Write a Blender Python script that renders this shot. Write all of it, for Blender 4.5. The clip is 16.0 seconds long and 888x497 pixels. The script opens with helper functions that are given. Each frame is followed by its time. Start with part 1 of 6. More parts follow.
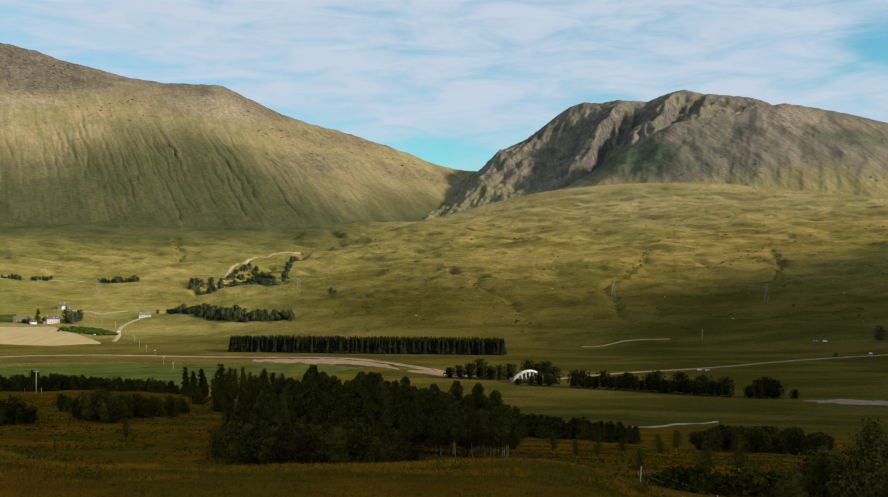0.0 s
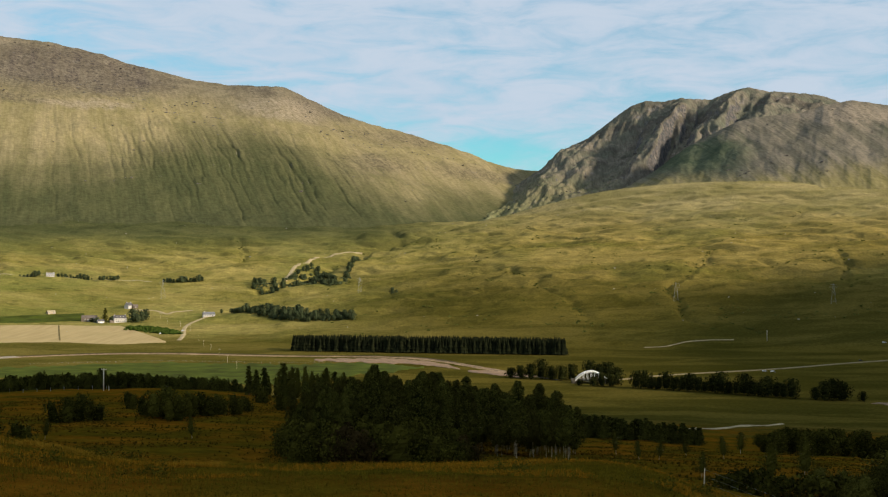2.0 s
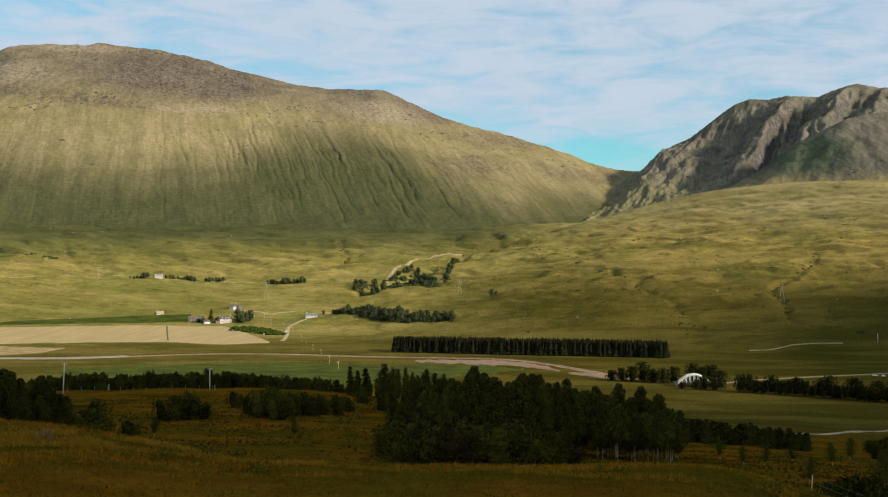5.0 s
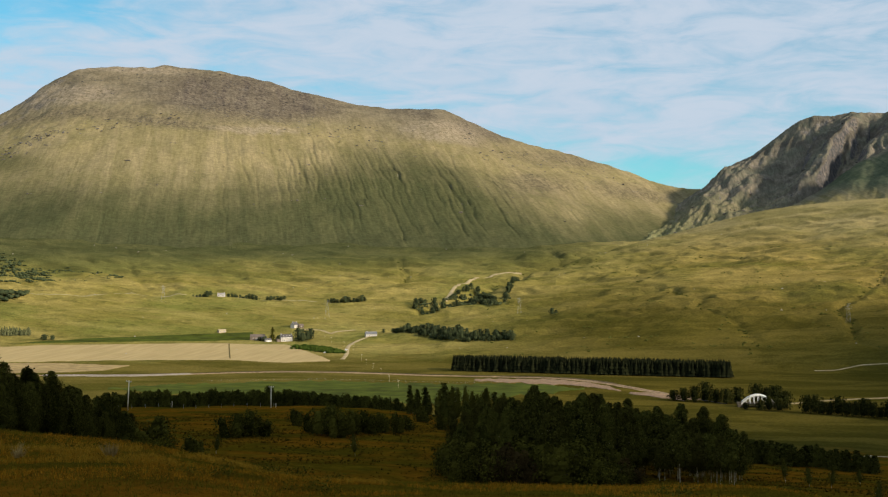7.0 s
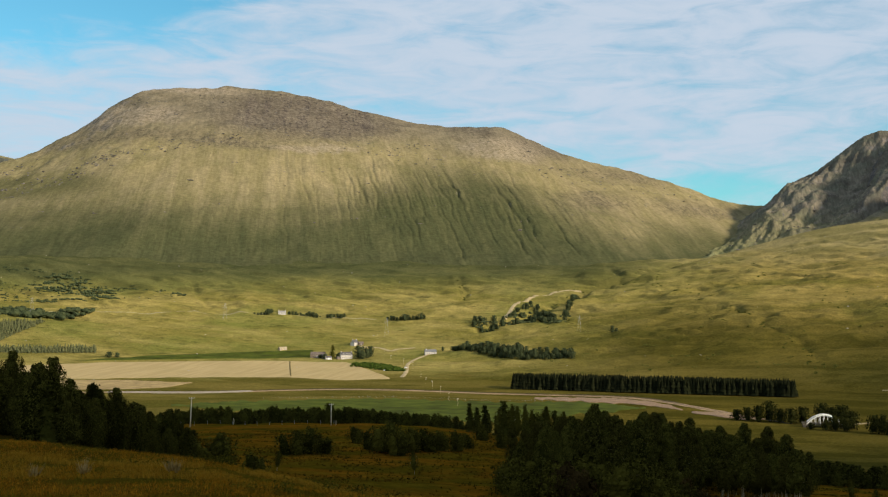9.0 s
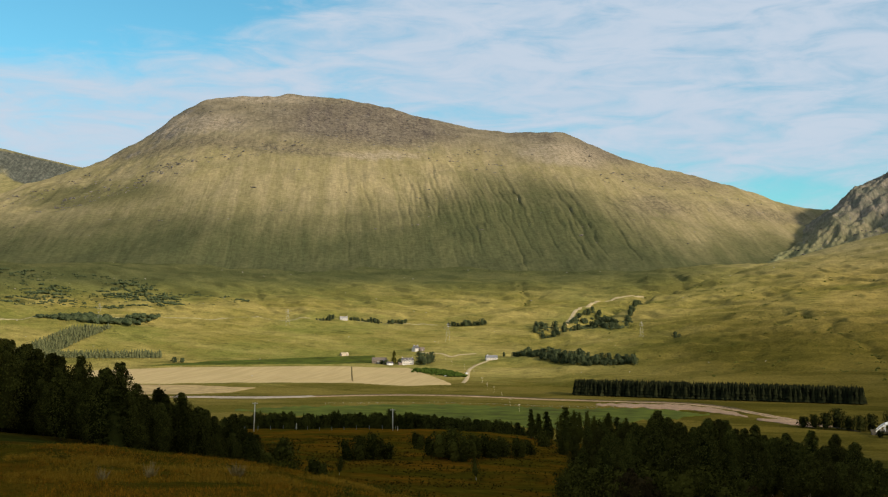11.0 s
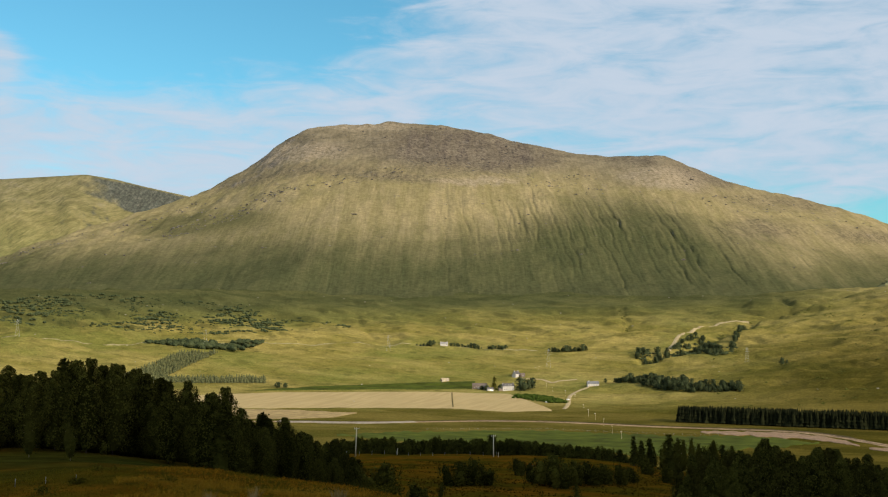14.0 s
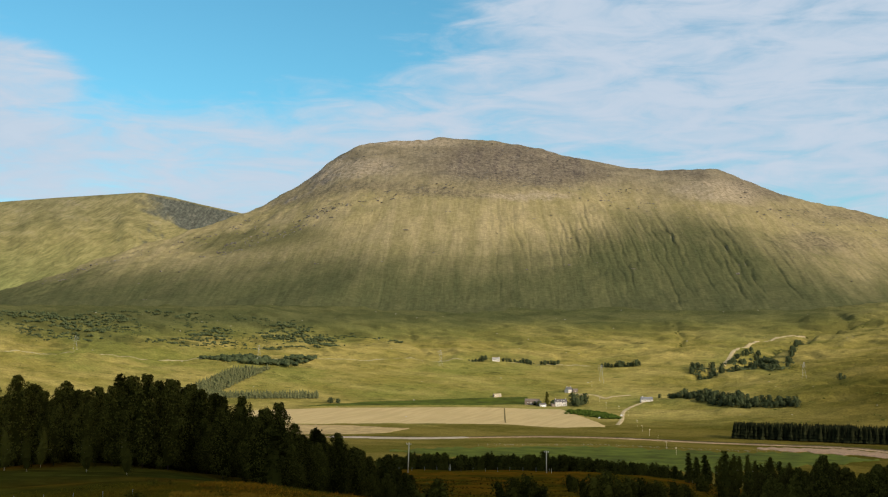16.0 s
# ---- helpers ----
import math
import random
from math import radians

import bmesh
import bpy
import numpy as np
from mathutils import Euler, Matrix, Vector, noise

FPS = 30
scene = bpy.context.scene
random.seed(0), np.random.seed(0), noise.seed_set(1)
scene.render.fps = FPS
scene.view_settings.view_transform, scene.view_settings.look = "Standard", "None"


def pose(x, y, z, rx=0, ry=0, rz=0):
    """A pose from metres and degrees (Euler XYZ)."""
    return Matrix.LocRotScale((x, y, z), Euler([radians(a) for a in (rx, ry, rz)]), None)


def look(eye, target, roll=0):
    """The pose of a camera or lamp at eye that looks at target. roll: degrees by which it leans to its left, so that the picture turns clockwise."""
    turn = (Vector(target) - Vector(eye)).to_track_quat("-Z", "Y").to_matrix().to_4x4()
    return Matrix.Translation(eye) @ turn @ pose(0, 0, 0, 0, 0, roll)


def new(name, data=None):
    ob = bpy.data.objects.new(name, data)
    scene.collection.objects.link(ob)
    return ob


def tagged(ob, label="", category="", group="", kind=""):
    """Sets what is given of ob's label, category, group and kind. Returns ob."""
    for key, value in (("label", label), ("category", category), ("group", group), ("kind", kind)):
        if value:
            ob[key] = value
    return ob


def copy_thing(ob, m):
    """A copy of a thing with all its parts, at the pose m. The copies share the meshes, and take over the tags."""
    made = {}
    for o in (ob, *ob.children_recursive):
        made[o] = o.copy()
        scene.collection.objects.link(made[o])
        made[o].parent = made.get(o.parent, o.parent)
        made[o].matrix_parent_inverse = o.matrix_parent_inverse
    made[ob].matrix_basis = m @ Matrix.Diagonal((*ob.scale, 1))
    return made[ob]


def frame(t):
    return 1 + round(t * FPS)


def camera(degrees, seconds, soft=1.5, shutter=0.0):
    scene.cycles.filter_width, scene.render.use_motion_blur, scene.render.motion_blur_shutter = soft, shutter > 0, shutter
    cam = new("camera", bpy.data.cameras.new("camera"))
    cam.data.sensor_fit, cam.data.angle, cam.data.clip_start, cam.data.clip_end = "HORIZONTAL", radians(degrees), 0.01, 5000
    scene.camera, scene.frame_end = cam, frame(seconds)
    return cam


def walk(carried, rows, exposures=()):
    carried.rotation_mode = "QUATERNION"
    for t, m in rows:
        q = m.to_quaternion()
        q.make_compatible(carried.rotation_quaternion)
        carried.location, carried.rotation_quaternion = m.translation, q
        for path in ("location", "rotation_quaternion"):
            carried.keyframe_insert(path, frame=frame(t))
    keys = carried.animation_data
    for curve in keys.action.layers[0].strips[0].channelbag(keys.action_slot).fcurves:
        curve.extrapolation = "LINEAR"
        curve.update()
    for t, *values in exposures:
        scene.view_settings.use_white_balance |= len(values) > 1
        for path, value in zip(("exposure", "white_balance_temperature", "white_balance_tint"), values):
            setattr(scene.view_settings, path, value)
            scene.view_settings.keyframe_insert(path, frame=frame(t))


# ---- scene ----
EYE = 95.0
cam = camera(42.59, 16.0, 1.2)
# seconds, turn to the left, upward tilt, lean: the camera turns on one spot above the valley
ROWS = [
    (0.0, 0.000, 1.000, -0.000),
    (0.5, 0.797, 1.004, -0.036),
    (1.0, 1.572, 0.991, -0.004),
    (1.5, 2.311, 0.996, -0.024),
    (2.0, 3.056, 0.994, 0.002),
    (2.5, 3.840, 0.980, 0.022),
    (3.0, 4.711, 0.976, 0.077),
    (3.5, 5.570, 0.982, 0.038),
    (4.0, 6.436, 0.993, 0.088),
    (4.5, 7.271, 0.994, 0.081),
    (7.0, 11.061, 2.018, 0.002),
    (7.5, 11.823, 2.319, 0.079),
    (8.0, 12.584, 2.576, 0.036),
    (8.5, 13.332, 2.763, 0.013),
    (9.0, 14.040, 2.915, -0.006),
    (11.5, 17.913, 3.238, 0.008),
    (12.0, 18.740, 3.293, -0.020),
    (12.5, 19.606, 3.455, 0.060),
    (13.0, 20.494, 3.746, 0.123),
    (13.5, 21.339, 4.105, 0.110),
    (14.0, 22.118, 4.488, 0.052),
    (14.5, 22.832, 4.799, 0.080),
    (15.0, 23.474, 5.017, 0.065),
    (15.5, 24.092, 5.177, 0.036),
    (16.0, 24.722, 5.262, 0.119),
]
walk(cam, [(t, pose(0, 0, EYE, 90 + pitch, roll, yaw)) for t, yaw, pitch, roll in ROWS], exposures=[(0.0, 0.4), (16.0, 0.4)])

# ---- world and sun ----
SUN_BEARING, SUN_HEIGHT = 110.0, 22.0


def bearing(deg, r=1.0, z=0.0):
    """A place at a bearing (degrees clockwise from +y), a distance and a height."""
    return Vector((r * math.sin(radians(deg)), r * math.cos(radians(deg)), z))


class Nodes:
    """A short way to wire a node tree."""

    def __init__(self, tree):
        self.tree = tree

    def __call__(self, kind, links=None):
        node = self.tree.nodes.new(kind)
        for key, value in (links or {}).items():
            self.feed(node.inputs[key], value)
        return node

    def feed(self, socket, value):
        if isinstance(value, bpy.types.NodeSocket):
            self.tree.links.new(value, socket)
        elif isinstance(value, bpy.types.Node):
            self.tree.links.new(value.outputs[0], socket)
        else:
            socket.default_value = value

    def math(self, op, a, b=0.0, c=0.0, clamp=False):
        node = self("ShaderNodeMath", {0: a, 1: b, 2: c})
        node.operation, node.use_clamp = op, clamp
        return node.outputs[0]

    def step(self, value, lo, hi, a=0.0, b=1.0):
        node = self("ShaderNodeMapRange", {"Value": value, "From Min": lo, "From Max": hi, "To Min": a, "To Max": b})
        node.interpolation_type = "SMOOTHSTEP"
        return node.outputs[0]

    def noise(self, vector, scale, detail=4.0, rough=0.55, distort=0.0, stretch=None):
        if stretch:
            vector = self("ShaderNodeMapping", {"Vector": vector, "Scale": stretch}).outputs[0]
        return self("ShaderNodeTexNoise", {"Vector": vector, "Scale": scale, "Detail": detail, "Roughness": rough, "Distortion": distort}).outputs[0]

    def mix(self, factor, a, b, blend="MIX"):
        node = self("ShaderNodeMix")
        node.data_type, node.blend_type = "RGBA", blend
        self.feed(node.inputs[0], factor)
        self.feed(node.inputs[6], a if not isinstance(a, tuple) else (*a, 1.0)[:4])
        self.feed(node.inputs[7], b if not isinstance(b, tuple) else (*b, 1.0)[:4])
        return node.outputs[2]


world = bpy.data.worlds.new("sky")
scene.world = world
world.use_nodes = True
world.node_tree.nodes.clear()
n = Nodes(world.node_tree)
sky = n("ShaderNodeTexSky")
sky.sky_type, sky.sun_disc, sky.sun_elevation, sky.sun_rotation = "NISHITA", False, radians(SUN_HEIGHT), radians(SUN_BEARING)
sky.altitude, sky.air_density, sky.dust_density, sky.ozone_density = 300.0, 1.0, 0.6, 1.5
way = n("ShaderNodeTexCoord").outputs["Generated"]
axes = n("ShaderNodeSeparateXYZ", {0: way})
turn = n.math("MULTIPLY", n.math("ARCTAN2", axes.outputs[0], axes.outputs[1]), 57.296)
rise = n.math("MULTIPLY", n.math("ARCSINE", axes.outputs[2]), 57.296)
dome = n("ShaderNodeCombineXYZ", {0: turn, 1: rise}).outputs[0]
# a thin mottled sheet of cloud, with clear sky high in the north-west and low over the pass
broad = n.noise(dome, 0.09, 4.0, 0.55, 0.4, (1.0, 2.4, 1.0))
wisps = n.noise(dome, 0.22, 8.0, 0.6, 0.7, (1.0, 4.2, 1.0))
ripple = n.noise(dome, 0.9, 5.0, 0.6, 0.3, (1.0, 2.6, 1.0))


def clear_patch(az, el, width, tall):
    """One inside a patch of the dome, falling to zero at its rim."""
    dx = n.math("DIVIDE", n.math("SUBTRACT", turn, az), width)
    dy = n.math("DIVIDE", n.math("SUBTRACT", rise, el), tall)
    return n.step(n.math("SQRT", n.math("ADD", n.math("MULTIPLY", dx, dx), n.math("MULTIPLY", dy, dy))), 0.35, 1.25, 1.0, 0.0)


west = n.math("SUBTRACT", clear_patch(-37.0, 16.6, 15.5, 5.4), n.math("MULTIPLY", clear_patch(-46.0, 13.3, 4.0, 1.7), 0.9), clamp=True)
gap = n.math("MAXIMUM", west, n.math("MAXIMUM", n.math("MULTIPLY", clear_patch(0.5, 4.4, 11.0, 3.0), 0.5), n.math("MULTIPLY", clear_patch(24.0, 10.5, 6.0, 1.8), 0.6)))
texture = n.math("ADD", n.math("ADD", n.math("MULTIPLY", broad, 0.46), n.math("MULTIPLY", wisps, 0.68)), n.math("MULTIPLY", ripple, 0.14))
cloud = n.step(n.math("SUBTRACT", n.math("ADD", texture, 0.20), n.math("MULTIPLY", gap, 0.52)), 0.47, 0.93)
blue = n.mix(1.0, sky.outputs[0], (0.60, 1.22, 1.24), "MULTIPLY")
sheet = n.mix(n.step(wisps, 0.3, 0.7), (4.25, 5.2, 6.3), (4.85, 5.55, 6.5))
whole = n.mix(n.math("MULTIPLY", cloud, 0.95), blue, sheet)
background = n("ShaderNodeBackground", {"Color": whole, "Strength": 0.09})
n("ShaderNodeOutputWorld", {0: background})

sun = new("sun", bpy.data.lights.new("sun", "SUN"))
sun.data.energy, sun.data.angle, sun.data.color = 4.5, radians(6.0), (1.0, 0.87, 0.69)
sun.matrix_world = look(bearing(SUN_BEARING, 3000, 95 + 3000 * math.tan(radians(SUN_HEIGHT))), (0, 0, 95))

# ---- materials ----


def material(name, rough=0.9, specular=0.2):
    m = bpy.data.materials.new(name)
    m.use_nodes = True
    m.node_tree.nodes.clear()
    n = Nodes(m.node_tree)
    shader = n("ShaderNodeBsdfPrincipled", {"Roughness": rough, "Specular IOR Level": specular})
    n("ShaderNodeOutputMaterial", {0: shader})
    place = n("ShaderNodeNewGeometry")
    return m, n, shader, place


def bump(n, shader, height, strength, distance):
    n.feed(shader.inputs["Normal"], n("ShaderNodeBump", {"Height": height, "Strength": strength, "Distance": distance}).outputs[0])


def plain(name, colour, rough=0.8, grain=0.15, scale=3.0, metal=0.0, tint=0.0, specular=0.05):
    """A surface of one colour with grain and blotches."""
    m, n, shader, place = material(name, rough, specular)
    p = place.outputs["Position"]
    a = n.noise(p, scale, 5.0)
    b = n.noise(p, scale * 0.12, 3.0)
    f = n.math("ADD", n.math("MULTIPLY", a, 0.6), n.math("MULTIPLY", b, 0.4))
    dark = tuple(c * (1 - 2 * grain) for c in colour)
    light = tuple(min(1.0, c * (1 + 2 * grain)) for c in colour)
    base = n.mix(n.step(f, 0.3, 0.7), dark, light)
    if tint:
        r = n("ShaderNodeObjectInfo").outputs["Random"]
        base = n.mix(n.math("MULTIPLY", r, tint), base, tuple(c * 0.45 for c in colour))
    n.feed(shader.inputs["Base Color"], base)
    shader.inputs["Metallic"].default_value = metal
    return m


# moorland: grass, heather, bracken and rock by height, slope and patches, with cloud shade painted in
def moor_material():
    m, n, shader, place = material("moorland", 1.0, 0.0)
    p = place.outputs["Position"]
    up = n("ShaderNodeSeparateXYZ", {0: place.outputs["Normal"]}).outputs[2]
    z = n("ShaderNodeSeparateXYZ", {0: p}).outputs[2]
    big = n.noise(p, 0.004, 5.0, 0.6)
    mid = n.noise(p, 0.025, 5.0, 0.6)
    fine = n.noise(p, 0.35, 6.0, 0.65)
    streak = n.noise(p, 0.016, 7.0, 0.62, 0.5, (0.4, 1.0, 1.0))
    tuft = n.noise(p, 0.13, 5.0, 0.6)
    x = n("ShaderNodeSeparateXYZ", {0: p}).outputs[0]
    pasture = n.mix(n.step(streak, 0.36, 0.64), (0.185, 0.155, 0.036), (0.30, 0.235, 0.07))
    pasture = n.mix(n.math("MULTIPLY", n.step(big, 0.45, 0.65), 0.7), pasture, (0.15, 0.155, 0.034))
    # rough deer-grass moor on one side, cloud shade painted into it; better grass opposite
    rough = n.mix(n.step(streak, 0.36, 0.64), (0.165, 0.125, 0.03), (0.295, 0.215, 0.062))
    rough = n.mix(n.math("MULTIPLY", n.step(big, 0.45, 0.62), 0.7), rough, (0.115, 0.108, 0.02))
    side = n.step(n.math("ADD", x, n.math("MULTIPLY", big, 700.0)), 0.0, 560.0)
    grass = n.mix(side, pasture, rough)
    grass = n.mix(n.math("MULTIPLY", n.step(mid, 0.54, 0.7), 0.45), grass, (0.06, 0.066, 0.016))
    # crisp mottling of tussocks, and dark peat hags
    mottle = n.noise(p, 0.07, 8.0, 0.7, 0.0, (0.55, 1.0, 1.0))
    tone = n.step(mottle, 0.34, 0.66, 0.84, 1.16)
    grass = n.mix(1.0, grass, n("ShaderNodeCombineColor", {0: tone, 1: tone, 2: tone}).outputs[0], "MULTIPLY")
    hags = n.noise(p, 0.04, 6.0, 0.68, 0.3, (0.45, 1.0, 1.0))
    grass = n.mix(n.math("MULTIPLY", n.step(hags, 0.62, 0.67), 0.55), grass, (0.04, 0.042, 0.012))
    ledges = n.noise(p, 0.085, 7.0, 0.7, 0.4, (0.32, 1.0, 1.0))
    grass = n.mix(n.math("MULTIPLY", n.step(ledges, 0.58, 0.66), 0.5), grass, (0.05, 0.055, 0.014))
    grass = n.mix(n.math("MULTIPLY", n.step(ledges, 0.42, 0.34), 0.2), grass, (0.30, 0.24, 0.085))
    # the near moor: olive grass, heather and rusty bracken, darkened to paint cloud shade
    patch = n.noise(p, 0.05, 4.0, 0.6)
    heath = n.mix(n.step(patch, 0.40, 0.62), (0.072, 0.05, 0.004), (0.16, 0.066, 0.005))
    heath = n.mix(n.math("MULTIPLY", n.step(tuft, 0.45, 0.68), 0.7), heath, (0.1, 0.062, 0.005))
    heath = n.mix(n.math("MULTIPLY", n.step(tuft, 0.5, 0.3), 0.35), heath, (0.028, 0.024, 0.004))
    brae = n.step(n.math("ADD", x, n.math("MULTIPLY", big, 300.0)), -200.0, 250.0)
    high = n.math("ADD", z, n.math("MULTIPLY", n.math("SUBTRACT", big, 0.5), 70.0))
    # upper left moor: the mountain foot's painted cloud shade runs on into its colours
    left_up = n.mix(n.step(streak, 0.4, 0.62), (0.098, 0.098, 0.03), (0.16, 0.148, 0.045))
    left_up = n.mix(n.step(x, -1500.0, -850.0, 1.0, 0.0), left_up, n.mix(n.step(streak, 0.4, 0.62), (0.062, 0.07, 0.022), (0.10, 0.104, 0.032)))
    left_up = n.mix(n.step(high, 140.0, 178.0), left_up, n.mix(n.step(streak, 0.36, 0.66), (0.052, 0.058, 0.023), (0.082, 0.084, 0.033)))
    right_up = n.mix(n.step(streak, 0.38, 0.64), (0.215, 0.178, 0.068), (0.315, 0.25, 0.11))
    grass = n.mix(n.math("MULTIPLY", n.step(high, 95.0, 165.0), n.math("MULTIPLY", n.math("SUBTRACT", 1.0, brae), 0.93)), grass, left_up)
    grass = n.mix(n.math("MULTIPLY", n.step(high, 130.0, 250.0), n.math("MULTIPLY", brae, 0.9)), grass, right_up)
    # cloud shade painted over the lower right moor, fading out uphill
    lowmoor_shade = n.math("MULTIPLY", n.step(n.math("ADD", x, n.math("MULTIPLY", big, 200.0)), -330.0, 60.0), n.step(n.math("ADD", z, n.math("MULTIPLY", n.math("SUBTRACT", big, 0.5), 80.0)), 45.0, 125.0, 0.9, 0.0))
    grass = n.mix(lowmoor_shade, grass, n.mix(n.step(streak, 0.36, 0.64), (0.052, 0.045, 0.008), (0.105, 0.082, 0.016)))
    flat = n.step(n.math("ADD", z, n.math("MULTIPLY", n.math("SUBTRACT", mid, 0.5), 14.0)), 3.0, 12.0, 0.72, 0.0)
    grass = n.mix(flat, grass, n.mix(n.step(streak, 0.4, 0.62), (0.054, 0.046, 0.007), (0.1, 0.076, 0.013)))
    near = n.step(n.math("ADD", z, n.math("MULTIPLY", mid, 14.0)), 12.0, 30.0)
    reach = n("ShaderNodeVectorMath", {0: p})
    reach.operation = "LENGTH"
    far = n.step(reach.outputs["Value"], 600.0, 950.0, 1.0, 0.0)
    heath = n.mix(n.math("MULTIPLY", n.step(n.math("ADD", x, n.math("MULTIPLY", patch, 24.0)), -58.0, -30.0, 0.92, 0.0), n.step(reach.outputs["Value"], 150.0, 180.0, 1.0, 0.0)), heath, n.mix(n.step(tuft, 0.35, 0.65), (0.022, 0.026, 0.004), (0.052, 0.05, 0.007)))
    # warm light on the near hump's crest painted as brighter orange ground
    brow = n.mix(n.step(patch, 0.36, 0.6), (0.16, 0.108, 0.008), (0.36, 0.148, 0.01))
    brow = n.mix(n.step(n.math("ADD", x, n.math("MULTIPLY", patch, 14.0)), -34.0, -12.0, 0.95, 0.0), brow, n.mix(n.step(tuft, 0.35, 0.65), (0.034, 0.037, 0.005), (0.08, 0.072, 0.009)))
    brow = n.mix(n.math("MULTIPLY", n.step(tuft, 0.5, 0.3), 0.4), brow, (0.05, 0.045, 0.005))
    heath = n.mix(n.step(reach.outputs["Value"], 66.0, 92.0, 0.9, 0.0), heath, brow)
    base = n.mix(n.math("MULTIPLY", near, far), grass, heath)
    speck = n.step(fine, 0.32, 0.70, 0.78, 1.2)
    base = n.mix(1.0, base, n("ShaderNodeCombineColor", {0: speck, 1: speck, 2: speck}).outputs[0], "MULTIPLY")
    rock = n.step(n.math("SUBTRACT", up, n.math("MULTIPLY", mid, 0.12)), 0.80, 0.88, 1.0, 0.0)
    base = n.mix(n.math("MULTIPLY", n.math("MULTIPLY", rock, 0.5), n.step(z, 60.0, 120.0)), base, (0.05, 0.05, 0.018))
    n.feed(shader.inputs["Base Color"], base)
    bump(n, shader, n.math("ADD", n.math("ADD", fine, n.math("MULTIPLY", mottle, 3.0)), n.math("MULTIPLY", mid, 4.0)), 0.9, 1.2)
    return m


def mountain_material(name, foot, top, rocky, green=(0.062, 0.07, 0.026), grey=((0.10, 0.102, 0.10), (0.20, 0.185, 0.165)), heath=((0.10, 0.09, 0.06), (0.188, 0.164, 0.112))):
    """Hill grass that turns to heather and grey stones upwards; rock where it is steep."""
    m, n, shader, place = material(name, 1.0, 0.0)
    p = place.outputs["Position"]
    up = n("ShaderNodeSeparateXYZ", {0: place.outputs["Normal"]}).outputs[2]
    z = n("ShaderNodeSeparateXYZ", {0: p}).outputs[2]
    big = n.noise(p, 0.0022, 4.0, 0.55)
    mid = n.noise(p, 0.012, 6.0, 0.62)
    fine = n.noise(p, 0.09, 6.0, 0.65)
    fall = n.noise(p, 0.034, 6.0, 0.66, 0.2, (1.0, 0.25, 0.12))
    high = n.step(n.math("ADD", z, n.math("MULTIPLY", big, 260.0)), foot + 130, top + 40)
    grass = n.mix(n.step(n.math("ADD", n.math("MULTIPLY", fall, 0.6), n.math("MULTIPLY", mid, 0.4)), 0.28, 0.74), (0.124, 0.116, 0.042), (0.252, 0.212, 0.088))
    low = n.step(n.math("ADD", z, n.math("MULTIPLY", big, 240.0)), foot + 120, foot + 330, 1.0, 0.0)
    meadow = n.mix(n.step(mid, 0.36, 0.66), green, tuple(1.35 * c for c in green))
    grass = n.mix(n.math("MULTIPLY", low, 0.9), grass, meadow)
    heather = n.mix(n.step(mid, 0.35, 0.7), *heath)
    base = n.mix(high, grass, heather)
    moss = n.noise(p, 0.0032, 4.0, 0.55, 0.3, (1.0, 1.4, 1.8))
    base = n.mix(n.math("MULTIPLY", n.math("MULTIPLY", n.step(moss, 0.5, 0.62), n.step(high, 0.25, 0.9)), 0.6), base, (0.07, 0.058, 0.05))
    stone = n.mix(n.step(fine, 0.35, 0.7), *grey)
    steep = n.step(n.math("ADD", up, n.math("MULTIPLY", n.math("SUBTRACT", mid, 0.5), 0.35)), rocky - 0.08, rocky + 0.06, 1.0, 0.0)
    base = n.mix(steep, base, stone)
    scree = n.math("MULTIPLY", n.step(n.math("ADD", mid, n.math("MULTIPLY", fine, 0.5)), 0.82, 1.0), high)
    base = n.mix(scree, base, (0.21, 0.185, 0.155))
    grit = n.noise(p, 0.16, 6.0, 0.7, 0.0, (1.0, 0.16, 0.16))
    speck = n.math("MULTIPLY", n.step(grit, 0.32, 0.68, 0.76, 1.22), n.step(n.noise(p, 0.05, 8.0, 0.7, 0.0, (1.0, 0.3, 0.3)), 0.34, 0.66, 0.89, 1.1))
    base = n.mix(1.0, base, n("ShaderNodeCombineColor", {0: speck, 1: speck, 2: speck}).outputs[0], "MULTIPLY")
    n.feed(shader.inputs["Base Color"], base)
    bump(n, shader, n.math("ADD", n.math("MULTIPLY", fall, 2.0), n.math("ADD", fine, n.math("MULTIPLY", mid, 3.0))), 0.7, 4.0)
    return m


def bearing_of(n, p):
    """Bearing (degrees) and height of a place, for zones of plants, stone and painted shade on a mountainside."""
    axes = n("ShaderNodeSeparateXYZ", {0: p})
    return n.math("MULTIPLY", n.math("ARCTAN2", axes.outputs[0], axes.outputs[1]), 57.296), axes.outputs[2]


def zone(n, a, z, a0, z0, ra, rz, lo=0.45, hi=1.25):
    """One inside a soft oval of bearings and heights, falling to zero outside it."""
    dx = n.math("DIVIDE", n.math("SUBTRACT", a, a0), ra)
    dz = n.math("DIVIDE", n.math("SUBTRACT", z, z0), rz)
    return n.step(n.math("SQRT", n.math("ADD", n.math("MULTIPLY", dx, dx), n.math("MULTIPLY", dz, dz))), lo, hi, 1.0, 0.0)


